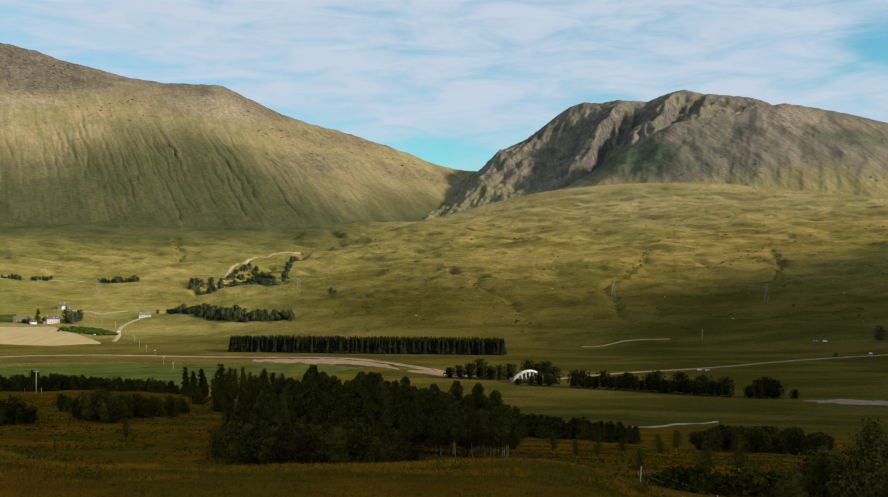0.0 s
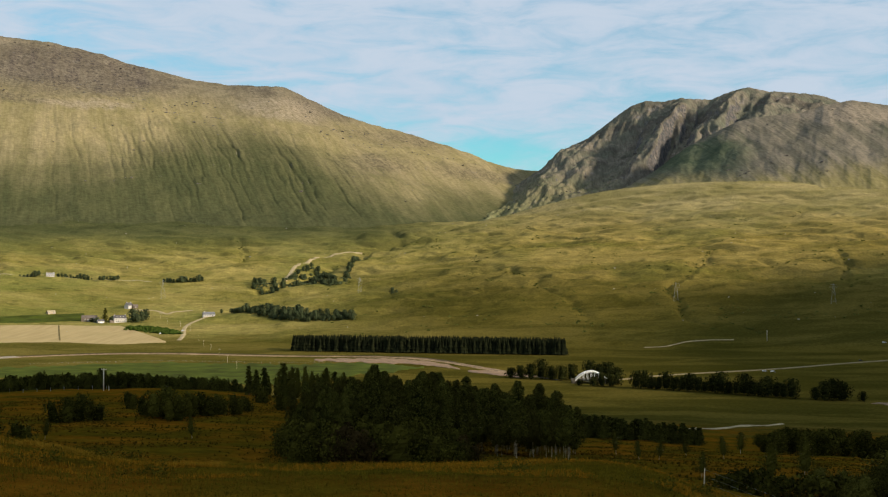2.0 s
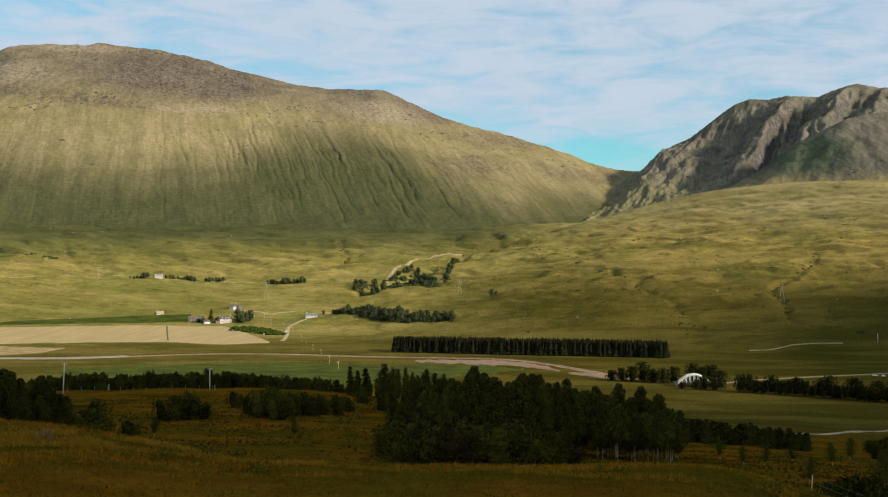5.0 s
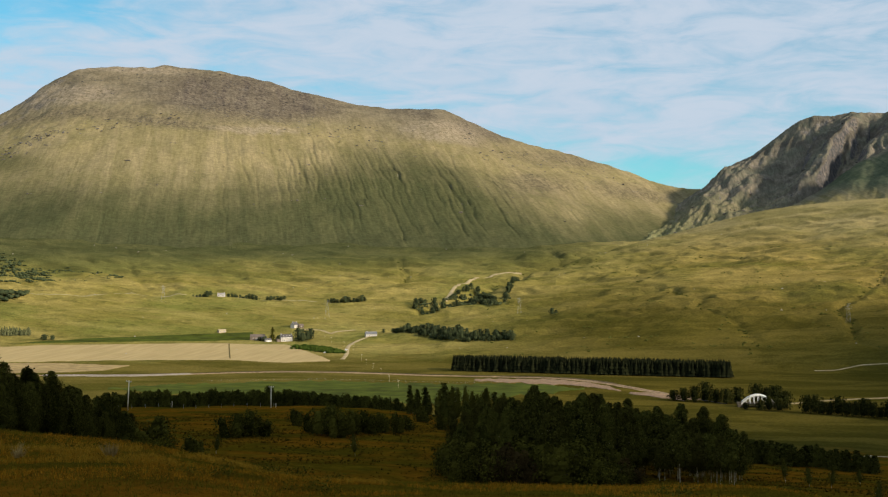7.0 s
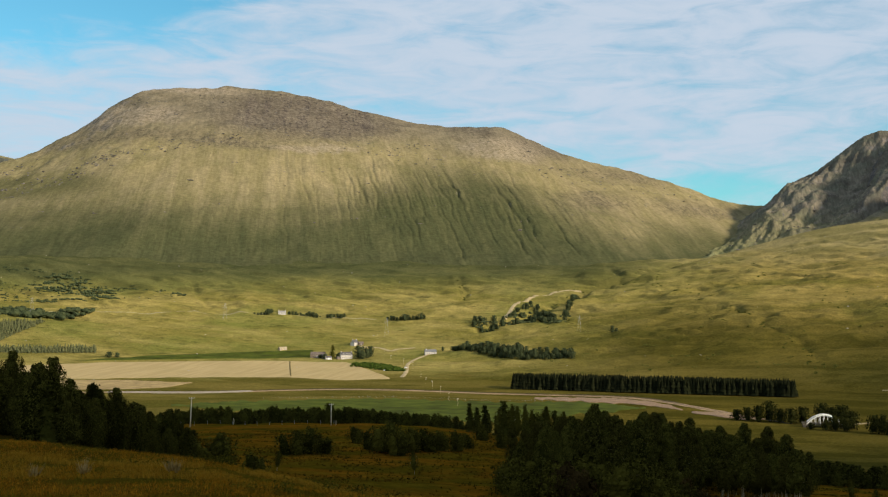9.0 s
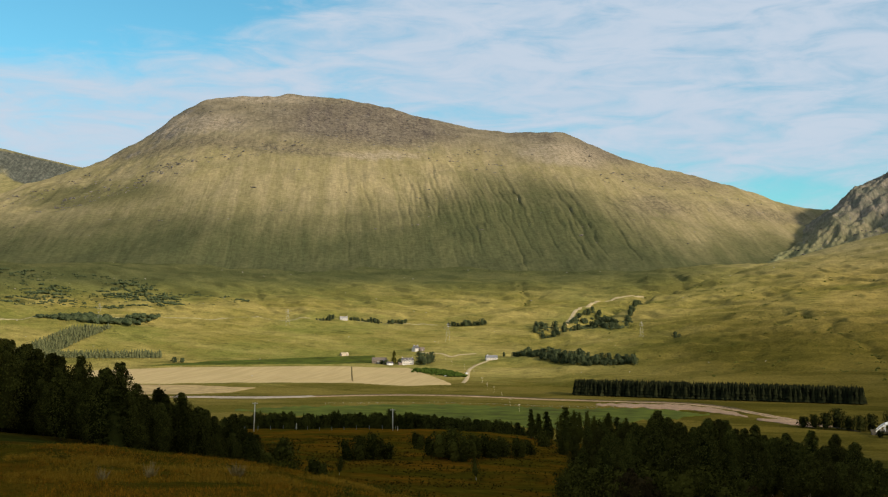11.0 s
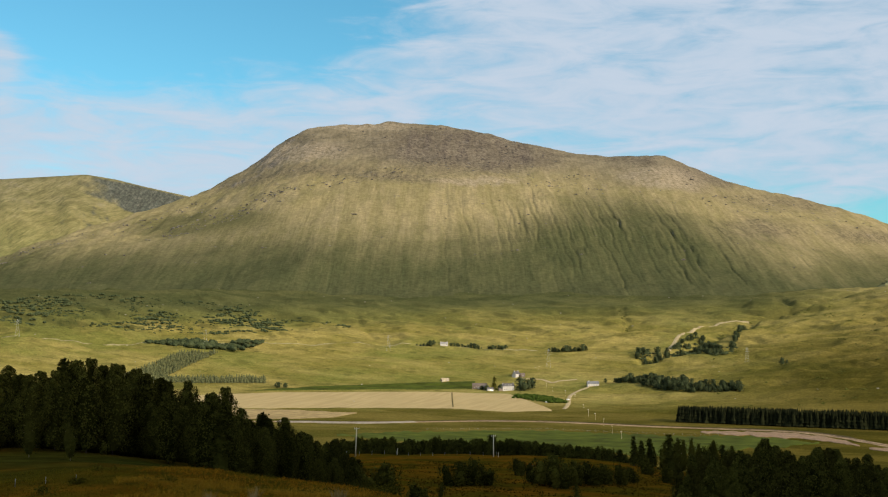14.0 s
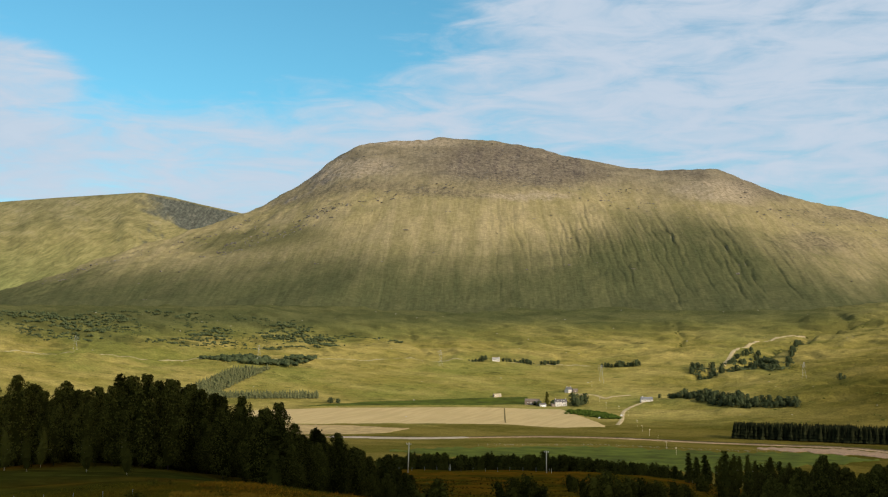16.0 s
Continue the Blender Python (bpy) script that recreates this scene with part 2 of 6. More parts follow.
def hill_material():
    """The broad mountain: tan mat-grass streaked down the fall line, heather and stones on top; cloud shade painted as
    a bracken-green foot and dark patches.
    """
    m, n, shader, place = material("hill_grass", 1.0, 0.0)
    p = place.outputs["Position"]
    up = n("ShaderNodeSeparateXYZ", {0: place.outputs["Normal"]}).outputs[2]
    a, z = bearing_of(n, p)
    level = n.math("DIVIDE", n.math("SUBTRACT", z, 160.0), 690.0)
    slant = n.math("MAXIMUM", n.math("MINIMUM", n.math("MULTIPLY", n.math("ADD", a, 22.0), 0.6), 9.0), -7.0)
    across = n.math("MULTIPLY", n.math("ADD", a, n.math("MULTIPLY", slant, level)), 56.0)
    run = n("ShaderNodeCombineXYZ", {0: across, 1: n.math("MULTIPLY", z, 0.24)}).outputs[0]
    fall = n.noise(run, 0.02, 7.0, 0.62, 0.5)
    thread = n.noise(run, 0.11, 6.0, 0.7, 0.4)
    big = n.noise(p, 0.0022, 4.0, 0.55)
    mid = n.noise(p, 0.012, 6.0, 0.62)
    fine = n.noise(p, 0.09, 6.0, 0.65)
    zz = n.math("ADD", z, n.math("ADD", n.math("MULTIPLY", n.math("SUBTRACT", big, 0.5), 170.0), n.math("MULTIPLY", n.math("SUBTRACT", fall, 0.5), 45.0)))
    aa = n.math("ADD", a, n.math("MULTIPLY", n.math("SUBTRACT", mid, 0.5), 2.2))
    grass = n.mix(n.step(fall, 0.3, 0.7), (0.198, 0.164, 0.076), (0.268, 0.214, 0.112))
    grass = n.mix(n.math("MULTIPLY", n.step(mid, 0.45, 0.7), 0.4), grass, (0.155, 0.138, 0.056))
    # cloud shade painted bracken-green on the slope's foot, reaching higher between the gullies
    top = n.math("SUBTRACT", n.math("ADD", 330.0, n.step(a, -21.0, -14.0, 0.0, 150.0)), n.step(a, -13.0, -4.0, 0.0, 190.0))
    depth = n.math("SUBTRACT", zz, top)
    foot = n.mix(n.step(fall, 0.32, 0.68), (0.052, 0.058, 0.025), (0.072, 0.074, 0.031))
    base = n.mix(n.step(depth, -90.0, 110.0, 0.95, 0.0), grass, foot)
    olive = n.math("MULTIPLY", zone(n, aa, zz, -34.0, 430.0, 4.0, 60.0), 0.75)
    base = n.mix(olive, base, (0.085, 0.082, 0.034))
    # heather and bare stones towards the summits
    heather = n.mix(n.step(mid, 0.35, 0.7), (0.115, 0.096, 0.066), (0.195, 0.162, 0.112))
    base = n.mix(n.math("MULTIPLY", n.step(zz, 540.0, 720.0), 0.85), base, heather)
    # dark ovals of heather and rock, with shade on the slopes painted in
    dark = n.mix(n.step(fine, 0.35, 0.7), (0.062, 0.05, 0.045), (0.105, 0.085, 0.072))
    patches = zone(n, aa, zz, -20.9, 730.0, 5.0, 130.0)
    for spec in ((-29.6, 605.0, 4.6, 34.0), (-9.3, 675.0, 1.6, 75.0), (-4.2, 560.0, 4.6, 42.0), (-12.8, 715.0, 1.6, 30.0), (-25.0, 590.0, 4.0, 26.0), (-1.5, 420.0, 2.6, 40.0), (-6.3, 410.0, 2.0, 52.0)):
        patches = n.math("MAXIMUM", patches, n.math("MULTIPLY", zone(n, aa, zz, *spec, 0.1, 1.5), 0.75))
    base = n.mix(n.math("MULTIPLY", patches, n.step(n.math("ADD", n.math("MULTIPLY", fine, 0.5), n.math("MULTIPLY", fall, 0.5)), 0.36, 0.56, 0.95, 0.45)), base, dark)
    pale = zone(n, aa, zz, -29.4, 690.0, 2.6, 45.0)
    for spec in ((-27.0, 840.0, 3.4, 40.0), (-20.5, 580.0, 2.4, 22.0), (-11.2, 640.0, 2.2, 60.0)):
        pale = n.math("MAXIMUM", pale, zone(n, aa, zz, *spec))
    base = n.mix(n.math("MULTIPLY", n.math("MULTIPLY", pale, n.step(fine, 0.3, 0.6)), 0.6), base, (0.29, 0.232, 0.165))
    steep = n.step(n.math("ADD", up, n.math("MULTIPLY", n.math("SUBTRACT", mid, 0.5), 0.35)), 0.68, 0.80, 1.0, 0.0)
    base = n.mix(n.math("MULTIPLY", steep, 0.8), base, n.mix(n.step(fine, 0.35, 0.7), (0.10, 0.092, 0.08), (0.185, 0.162, 0.135)))
    stones = n.math("MULTIPLY", n.step(n.noise(p, 0.2, 5.0, 0.75), 0.62, 0.72), n.step(zz, 300.0, 650.0, 0.15, 0.6))
    base = n.mix(stones, base, (0.30, 0.262, 0.215))
    speck = n.math("MULTIPLY", n.step(thread, 0.32, 0.68, 0.9, 1.1), n.step(fine, 0.32, 0.68, 0.84, 1.16))
    base = n.mix(1.0, base, n("ShaderNodeCombineColor", {0: speck, 1: speck, 2: speck}).outputs[0], "MULTIPLY")
    n.feed(shader.inputs["Base Color"], base)
    bump(n, shader, n.math("ADD", n.math("MULTIPLY", fall, 1.0), n.math("ADD", n.math("MULTIPLY", fine, 0.8), n.math("ADD", mid, n.math("MULTIPLY", thread, 0.7)))), 0.5, 4.0)
    return m


def brae_material():
    """The rounded shoulder: purple-brown heath combed downhill, grass at its foot, left-face shade painted dark green,
    and pale scree.
    """
    m, n, shader, place = material("brae_heather", 1.0, 0.0)
    p = place.outputs["Position"]
    a, z = bearing_of(n, p)
    across = n.math("MULTIPLY", n.math("ADD", a, n.math("MULTIPLY", z, 0.018)), 58.0)
    run = n("ShaderNodeCombineXYZ", {0: across, 1: n.math("MULTIPLY", z, 0.22)}).outputs[0]
    comb = n.noise(run, 0.03, 7.0, 0.64, 0.4)
    thread = n.noise(run, 0.13, 6.0, 0.7, 0.3)
    mid = n.noise(p, 0.012, 6.0, 0.62)
    fine = n.noise(p, 0.09, 6.0, 0.65)
    big = n.noise(p, 0.0026, 4.0, 0.55)
    zz = n.math("ADD", z, n.math("ADD", n.math("MULTIPLY", n.math("SUBTRACT", big, 0.5), 120.0), n.math("MULTIPLY", n.math("SUBTRACT", comb, 0.5), 70.0)))
    aa = n.math("ADD", a, n.math("MULTIPLY", n.math("SUBTRACT", mid, 0.5), 2.4))
    heath = n.mix(n.step(comb, 0.34, 0.66), (0.108, 0.098, 0.07), (0.178, 0.15, 0.11))
    base = n.mix(n.step(zz, 280.0, 370.0, 1.0, 0.0), heath, n.mix(n.step(comb, 0.34, 0.66), (0.165, 0.14, 0.055), (0.235, 0.192, 0.085)))
    # shade of the left face painted dark green; a green patch further right
    green = n.math("MAXIMUM", zone(n, aa, zz, 9.4, 405.0, 3.0, 85.0), n.math("MULTIPLY", zone(n, aa, zz, 20.0, 450.0, 2.4, 46.0), 0.7))
    base = n.mix(n.math("MULTIPLY", green, 0.85), base, n.mix(n.step(mid, 0.35, 0.65), (0.045, 0.064, 0.036), (0.09, 0.105, 0.058)))
    pale = zone(n, aa, zz, 16.4, 530.0, 2.6, 42.0)
    base = n.mix(n.math("MULTIPLY", pale, n.step(fine, 0.3, 0.6, 0.25, 0.75)), base, (0.25, 0.2, 0.145))
    stones = n.math("MULTIPLY", n.step(n.noise(p, 0.2, 5.0, 0.75), 0.6, 0.72), 0.5)
    base = n.mix(stones, base, (0.245, 0.22, 0.19))
    speck = n.math("MULTIPLY", n.step(thread, 0.32, 0.68, 0.86, 1.14), n.step(fine, 0.32, 0.68, 0.86, 1.14))
    base = n.mix(1.0, base, n("ShaderNodeCombineColor", {0: speck, 1: speck, 2: speck}).outputs[0], "MULTIPLY")
    n.feed(shader.inputs["Base Color"], base)
    bump(n, shader, n.math("ADD", comb, n.math("ADD", fine, mid)), 0.6, 4.0)
    return m


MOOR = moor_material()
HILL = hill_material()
# dark steep-rock colour of the crag carries part of its face shade
CRAG = mountain_material("crag_rock", 150.0, 520.0, 0.60, (0.13, 0.135, 0.06), ((0.058, 0.062, 0.064), (0.15, 0.125, 0.106)), ((0.11, 0.108, 0.076), (0.18, 0.15, 0.11)))
BRAE = brae_material()
FAR_GREEN = mountain_material("far_hill_grass", 300.0, 1300.0, 0.74, (0.12, 0.125, 0.045), ((0.05, 0.055, 0.045), (0.10, 0.10, 0.08)))

# ---- the lie of the land ----
# Heights (m) along arcs at given distances round the viewpoint: bearing, height.
ARCS = {
    0: [(0, 93.3)],
    20: [(-50, 90.5), (-30, 90), (0, 89.8), (25, 89)],
    60: [(-50, 87.45), (-35, 87.45), (-31, 87.3), (-26, 86.9), (-22, 86.2), (-18, 85.2), (-10, 84.7), (0, 84.9), (4.7, 85.0), (7.5, 84.5), (11.4, 82.5), (16, 81.0), (25, 80.3)],
    100: [(-50, 85.2), (-40, 84.6), (-34, 83.4), (-28, 81), (-20, 78), (0, 76), (10, 76), (25, 76)],
    150: [(-50, 81.8), (-40, 81.0), (-34, 78.6), (-26, 73.5), (-20, 71.5), (-10, 69.5), (2, 69), (10, 69.5), (25, 69)],
    200: [(-50, 74), (-32, 71), (-24, 68), (-10, 66), (2, 62), (10, 62), (25, 61)],
    300: [(-50, 63), (-24, 61), (-12, 59), (0, 49), (10, 48), (25, 46)],
    450: [(-50, 51), (-26, 49.6), (-18, 49.3), (-13, 46.5), (0, 32), (10, 28), (25, 27)],
    560: [(-50, 36), (-20, 34), (-10, 28), (0, 18), (10, 17), (25, 16)],
    800: [(-50, 4), (-15, 3), (0, 0.6), (25, 0.6)],
    1000: [(-50, 0), (25, 0)],
    1330: [(-50, 1), (-12, 0), (0, 0), (10, 2), (25, 3)],
    1450: [(-50, 5), (-14, 5), (-8, 9), (0, 20), (10, 24), (25, 24)],
    1700: [(-50, 22), (-16, 21), (-8, 38), (0, 66), (10, 73), (25, 70)],
    2000: [(-50, 80), (-16, 78), (-8, 92), (0, 122), (10, 133), (25, 126)],
    2250: [(-50, 128), (-16, 130), (-8, 138), (0, 164), (10, 180), (25, 168)],
    2500: [(-50, 190), (-35, 197), (-24, 186), (-16, 186), (-6, 186), (-2.5, 186), (0, 204), (5, 234), (12, 244), (25, 214)],
    2700: [(-50, 200), (-35, 205), (-16, 200), (-6, 196), (-2.5, 198), (-0.4, 210), (2.5, 252), (5, 277), (8, 292), (12, 297), (17, 277), (25, 230)],
    3000: [(-50, 180), (-16, 180), (-2.5, 190), (0, 205), (5, 250), (25, 220)],
    3600: [(0, 150)],
    4990: [(0, 120)],
}


def smooth_interp(x, table):
    """Values at x along a table of (x, value), smoothed between its entries."""
    xs, ys = np.array([a for a, _ in table], float), np.array([b for _, b in table], float)
    if len(xs) == 1:
        return np.full_like(x, ys[0])
    out = np.zeros_like(x)
    for off, weight in ((-1.6, 0.15), (-0.8, 0.2), (0, 0.3), (0.8, 0.2), (1.6, 0.15)):
        out += weight * np.interp(x + off, xs, ys)
    return out


RNG = np.random.RandomState(4)
PERM = np.concatenate([RNG.permutation(256)] * 3)
GRADS = np.stack([np.cos(np.arange(256) * 2.39996), np.sin(np.arange(256) * 2.39996)], 1)


def perlin(x, y):
    xi, yi = np.floor(x).astype(int), np.floor(y).astype(int)
    xf, yf = x - xi, y - yi
    xi, yi = xi & 255, yi & 255
    u, v = xf ** 3 * (xf * (xf * 6 - 15) + 10), yf ** 3 * (yf * (yf * 6 - 15) + 10)

    def corner(dx, dy):
        g = GRADS[PERM[PERM[xi + dx] + yi + dy] & 255]
        return g[..., 0] * (xf - dx) + g[..., 1] * (yf - dy)

    a = corner(0, 0) + u * (corner(1, 0) - corner(0, 0))
    b = corner(0, 1) + u * (corner(1, 1) - corner(0, 1))
    return (a + v * (b - a)) * 1.5


def fractal(x, y, octaves=4, gain=0.5, ridged=False):
    total, amp = np.zeros(np.broadcast(x, y).shape), 1.0
    for i in range(octaves):
        p = perlin(x * 2 ** i + 17.3 * i, y * 2 ** i - 9.1 * i)
        total += amp * ((1 - 2 * np.abs(p)) if ridged else p)
        amp *= gain
    return total


ARC_R = np.array(sorted(ARCS), float)


def land(az, r):
    """Height of the open ground at bearings az (degrees) and distances r, arrays of one shape."""
    az, r = np.asarray(az, float), np.asarray(r, float)
    rc = np.clip(r, 0, 4990)
    turned = np.clip(az, -60, 40) * np.clip((180 - np.abs(az)) / 80, 0, 1)
    nodes = np.stack([smooth_interp(turned, ARCS[int(q)]) for q in ARC_R], -1)
    slopes = np.diff(nodes, axis=-1) / np.diff(ARC_R)
    tang = np.zeros_like(nodes)
    a, b = slopes[..., :-1], slopes[..., 1:]
    tang[..., 1:-1] = np.where(a * b > 0, 2 * a * b / np.where(np.abs(a + b) < 1e-9, 1e-9, a + b), 0)
    tang[..., 0], tang[..., -1] = slopes[..., 0], slopes[..., -1]
    i = np.clip(np.searchsorted(ARC_R, rc, side="right") - 1, 0, len(ARC_R) - 2)

    def pick(table, k):
        return np.take_along_axis(table, k[..., None], -1)[..., 0]

    h = ARC_R[i + 1] - ARC_R[i]
    t = (rc - ARC_R[i]) / h
    z = ((2 * t ** 3 - 3 * t ** 2 + 1) * pick(nodes, i) + (t ** 3 - 2 * t ** 2 + t) * h * pick(tang, i)
         + (-2 * t ** 3 + 3 * t ** 2) * pick(nodes, i + 1) + (t ** 3 - t ** 2) * h * pick(tang, i + 1))
    x, y = r * np.sin(np.radians(az)), r * np.cos(np.radians(az))
    flat = np.clip((np.abs(r - 1100) - 210) / 160, 0, 1) * np.clip(r / 60, 0.15, 1)
    far = np.clip((r - 1350) / 350, 0, 1)
    field = np.clip((az + 15.5) / 3, 0, 1) * (r < 1900) + (r >= 1900) * np.clip((r - 1900) / 150, 0.0, 1)
    hum = (fractal(x / 110, y / 70, 5, 0.55) * 4.8 - np.abs(fractal(x / 75, y / 42, 3)) * 4.2 + fractal(x / 24, y / 18, 2) * 0.7) * far * np.clip(field, 0.08, 1) + fractal(x / 34, y / 26, 3) * 0.7 * (1 - far)
    hum += fractal(x / 190 + 4.4, y / 34, 3, 0.5) * 2.6 * far * np.clip(field, 0.1, 1)
    hum += fractal(x / 420, y / 260, 3) * 7 * far * np.clip(field, 0.1, 1)
    for path, width, depth in BURNS:
        a0, a1 = min(p[0] for p in path) - 2.5, max(p[0] for p in path) + 2.5
        r0, r1 = min(p[1] for p in path) - 60, max(p[1] for p in path) + 60
        near = (az > a0) & (az < a1) & (r > r0) & (r < r1)
        if near.any():
            z[near] -= depth * np.exp(-(off_path(x[near], y[near], path) / width) ** 2)
    hum = hum * np.where(az < -2, np.clip((2620 - r) / 300, 0.8, 1), np.clip((2720 - r) / 200, 0.3, 1))
    # low terraces with steeper risers across the moor
    rise = 15.0
    q = (z + fractal(x / 210 + 2.2, y / 120, 3) * 16) / rise
    f = q - np.floor(q)
    ledge = (np.clip((f - 0.62) / 0.3, 0, 1) - f) * rise * 0.55
    hum += ledge * far * np.clip((az + 11) / 4, 0.12, 1) * np.clip((2450 - r) / 200, 0, 1) * np.clip(0.6 + 1.2 * perlin(x / 170, y / 170), 0.1, 1)
    return np.maximum(z + hum * flat, added_shade_hill(x, y))


def off_path(x, y, path):
    """Distance to a winding line of bearings and distances."""
    best = np.full(np.shape(x), 1e9)
    wob = 9.0 * perlin(x / 45 + 3.1, y / 45)
    pts = [(r * math.sin(math.radians(a)), r * math.cos(math.radians(a))) for a, r in path]
    for (ax, ay), (bx, by) in zip(pts[:-1], pts[1:]):
        dx, dy = bx - ax, by - ay
        t = np.clip(((x - ax) * dx + (y - ay) * dy) / (dx * dx + dy * dy), 0, 1)
        best = np.minimum(best, np.hypot(x - ax - t * dx, y - ay - t * dy + wob))
    return best


# small burns that cut into the moor: way, half width, depth
BURNS = [
    ([(10.2, 1980), (9.9, 1901), (9.07, 1770), (7.95, 1699), (8.59, 1595), (8.78, 1506), (10.3, 1449)], 7.0, 5.0),
    ([(16.0, 1970), (16.45, 1881), (16.29, 1789), (16.6, 1700)], 7.0, 5.0),
    ([(0.31, 1884), (0.54, 1792), (2.16, 1756)], 7.0, 4.5),
    ([(-13.3, 2330), (-12.99, 2235), (-13.04, 2139)], 7.0, 5.0),
    ([(17.0, 1570), (18.05, 1544), (19.6, 1535), (22.5, 1500)], 8.0, 4.0),
    ([(1.88, 1764), (1.45, 1720), (3.3, 1616), (4.15, 1509)], 7.0, 3.5),
    ([(10.58, 1568), (11.13, 1480), (12.76, 1425)], 8.0, 4.0),
    ([(13.4, 2330), (14.5, 2400)], 6.0, 5.0),
    ([(-0.6, 2700), (-1.6, 2560), (-3.0, 2446), (-4.1, 2290), (-5.4, 2255), (-7.0, 2180), (-8.6, 2030), (-10.2, 1930), (-12.2, 1880)], 16.0, 13.0),
    ([(-5.7, 2420), (-5.2, 2270)], 12.0, 8.0),
    ([(-26.5, 2330), (-26.2, 2200), (-25.6, 2090)], 6.0, 3.5),
]


def added_shade_hill(x, y):
    """An added steep hillside beside the viewpoint, out of view, raised to shade the near slope."""
    crest = np.interp(y, [-2600, -1000, -300, -40, 210, 360, 510, 660, 810, 1050, 1210, 1510, 1800, 2100, 2500], [120, 560, 710, 740, 615, 500, 420, 420, 445, 460, 440, 385, 310, 225, 60])
    foot = np.where(y > 0, y * math.tan(radians(25.0)) + 45, 45 + 0.05 * np.abs(y))
    t = np.clip((x - foot) / np.maximum(1150 - foot, 60), 0, 1)
    fall = np.clip((x - 1150) / 2200, 0, 1)
    rough = fractal(x / 240, y / 240, 4) * 22 * np.clip(t * 2, 0, 1)
    return np.where(x > foot, crest * (t ** 1.25) * (1 - 0.75 * fall) + rough * 0.6 * (crest / 640), -1e3)


def ground_z(x, y):
    az = np.degrees(np.arctan2(x, y))
    return land(az, np.hypot(x, y))


def spot(az, r, lift=0.0):
    """The place on the ground at a bearing and a distance."""
    v = bearing(az, r)
    v.z = float(land(np.array([az]), np.array([r]))[0]) + lift
    return v


def grid_mesh(name, xyz, closed=False):
    """A mesh from an array of rows and columns of points."""
    rows, cols = xyz.shape[:2]
    mesh = bpy.data.meshes.new(name)
    mesh.vertices.add(rows * cols)
    mesh.vertices.foreach_set("co", xyz.reshape(-1).astype(np.float32))
    k = np.arange(rows * cols).reshape(rows, cols)
    if closed:
        k = np.concatenate([k, k[:, :1]], 1)
    quads = np.stack([k[:-1, :-1], k[:-1, 1:], k[1:, 1:], k[1:, :-1]], -1).reshape(-1, 4)
    mesh.loops.add(quads.size)
    mesh.loops.foreach_set("vertex_index", quads.reshape(-1).astype(np.int32))
    mesh.polygons.add(len(quads))
    mesh.polygons.foreach_set("loop_start", np.arange(0, quads.size, 4, dtype=np.int32))
    mesh.polygons.foreach_set("loop_total", np.full(len(quads), 4, dtype=np.int32))
    mesh.polygons.foreach_set("use_smooth", np.ones(len(quads), dtype=bool))
    mesh.update(calc_edges=True)
    mesh.validate()
    return mesh


def polar(az, r, z):
    return np.stack([r * np.sin(np.radians(az)), r * np.cos(np.radians(az)), z], -1)


# the ground: one sheet all round, finest where the camera looks
sector = np.arange(-49, 25, 0.12)
around = np.concatenate([np.arange(25, 150, 1.0), np.arange(150, 311, 4.0)])
AZ = np.concatenate([sector, around])
RR = np.concatenate([[0.0, 1, 4, 9], np.geomspace(14, 900, 190), np.linspace(906, 1500, 90), np.linspace(1508, 2750, 180), np.linspace(2790, 4990, 18)])
az_g, r_g = np.meshgrid(np.where(AZ > 180, AZ - 360, AZ), RR)
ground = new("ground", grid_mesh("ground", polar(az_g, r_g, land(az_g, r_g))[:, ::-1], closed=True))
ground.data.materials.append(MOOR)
tagged(ground, "rolling moorland and valley floor of yellow-green grass and heather", "ground", kind="structure")


SURFACE = {}


def massif(name, label, foot, crest, az, rows, mat, relief, shape=1.15, back=0.35, soft_deg=2.0, round_deg=0.06):
    """A mountain lofted from its foot line to its crest line and down behind; foot and crest: bearing, distance, height."""
    fr, fz = (smooth_interp(az, [(p[0], p[k]) for p in foot]) for k in (1, 2))
    cr = smooth_interp(az, [(p[0], p[1]) for p in crest])
    cz = np.interp(az, [p[0] for p in crest], [p[2] for p in crest])
    t = np.concatenate([np.linspace(0, 1, rows), np.linspace(1.02, 1.6, max(6, rows // 12))])[:, None]
    a2 = np.broadcast_to(az, (len(t), len(az)))
    r = fr + (cr - fr) * t
    up = np.clip(t, 0, 1)
    even = np.arange(az[0], az[-1] + 0.05, 0.05)
    wide = np.exp(-0.5 * (np.arange(-120, 121) * 0.05 / soft_deg) ** 2)
    soft = np.interp(az, even, np.convolve(np.pad(np.interp(even, az, cz), 120, mode="edge"), wide / wide.sum(), "valid"))
    blend = np.clip((up - 0.35) / 0.65, 0, 1) ** 2
    narrow = np.exp(-0.5 * (np.arange(-24, 25) * 0.05 / round_deg) ** 2)
    cz = np.interp(az, even, np.convolve(np.pad(np.interp(even, az, cz), 24, mode="edge"), narrow / narrow.sum(), "valid"))
    cz = soft + (cz - soft) * blend
    z = fz + (cz - fz) * np.where(up < 1, up ** shape, 1.0) - np.clip(t - 1, 0, 1) * (cr - fr) * back
    t2 = np.broadcast_to(t, r.shape)
    dz = relief(a2, t2, r)
    xyz = polar(a2, r, z + dz)
    SURFACE[label] = (xyz, a2, t2)
    xyz = xyz[:, ::-1]
    ob = new(name, grid_mesh(name, xyz))
    ob.data.materials.append(mat)
    return tagged(ob, label, "mountain", kind="structure")


def window(t, lo, hi, soft):
    return np.clip((t - lo) / soft, 0, 1) * np.clip((hi - t) / soft, 0, 1)


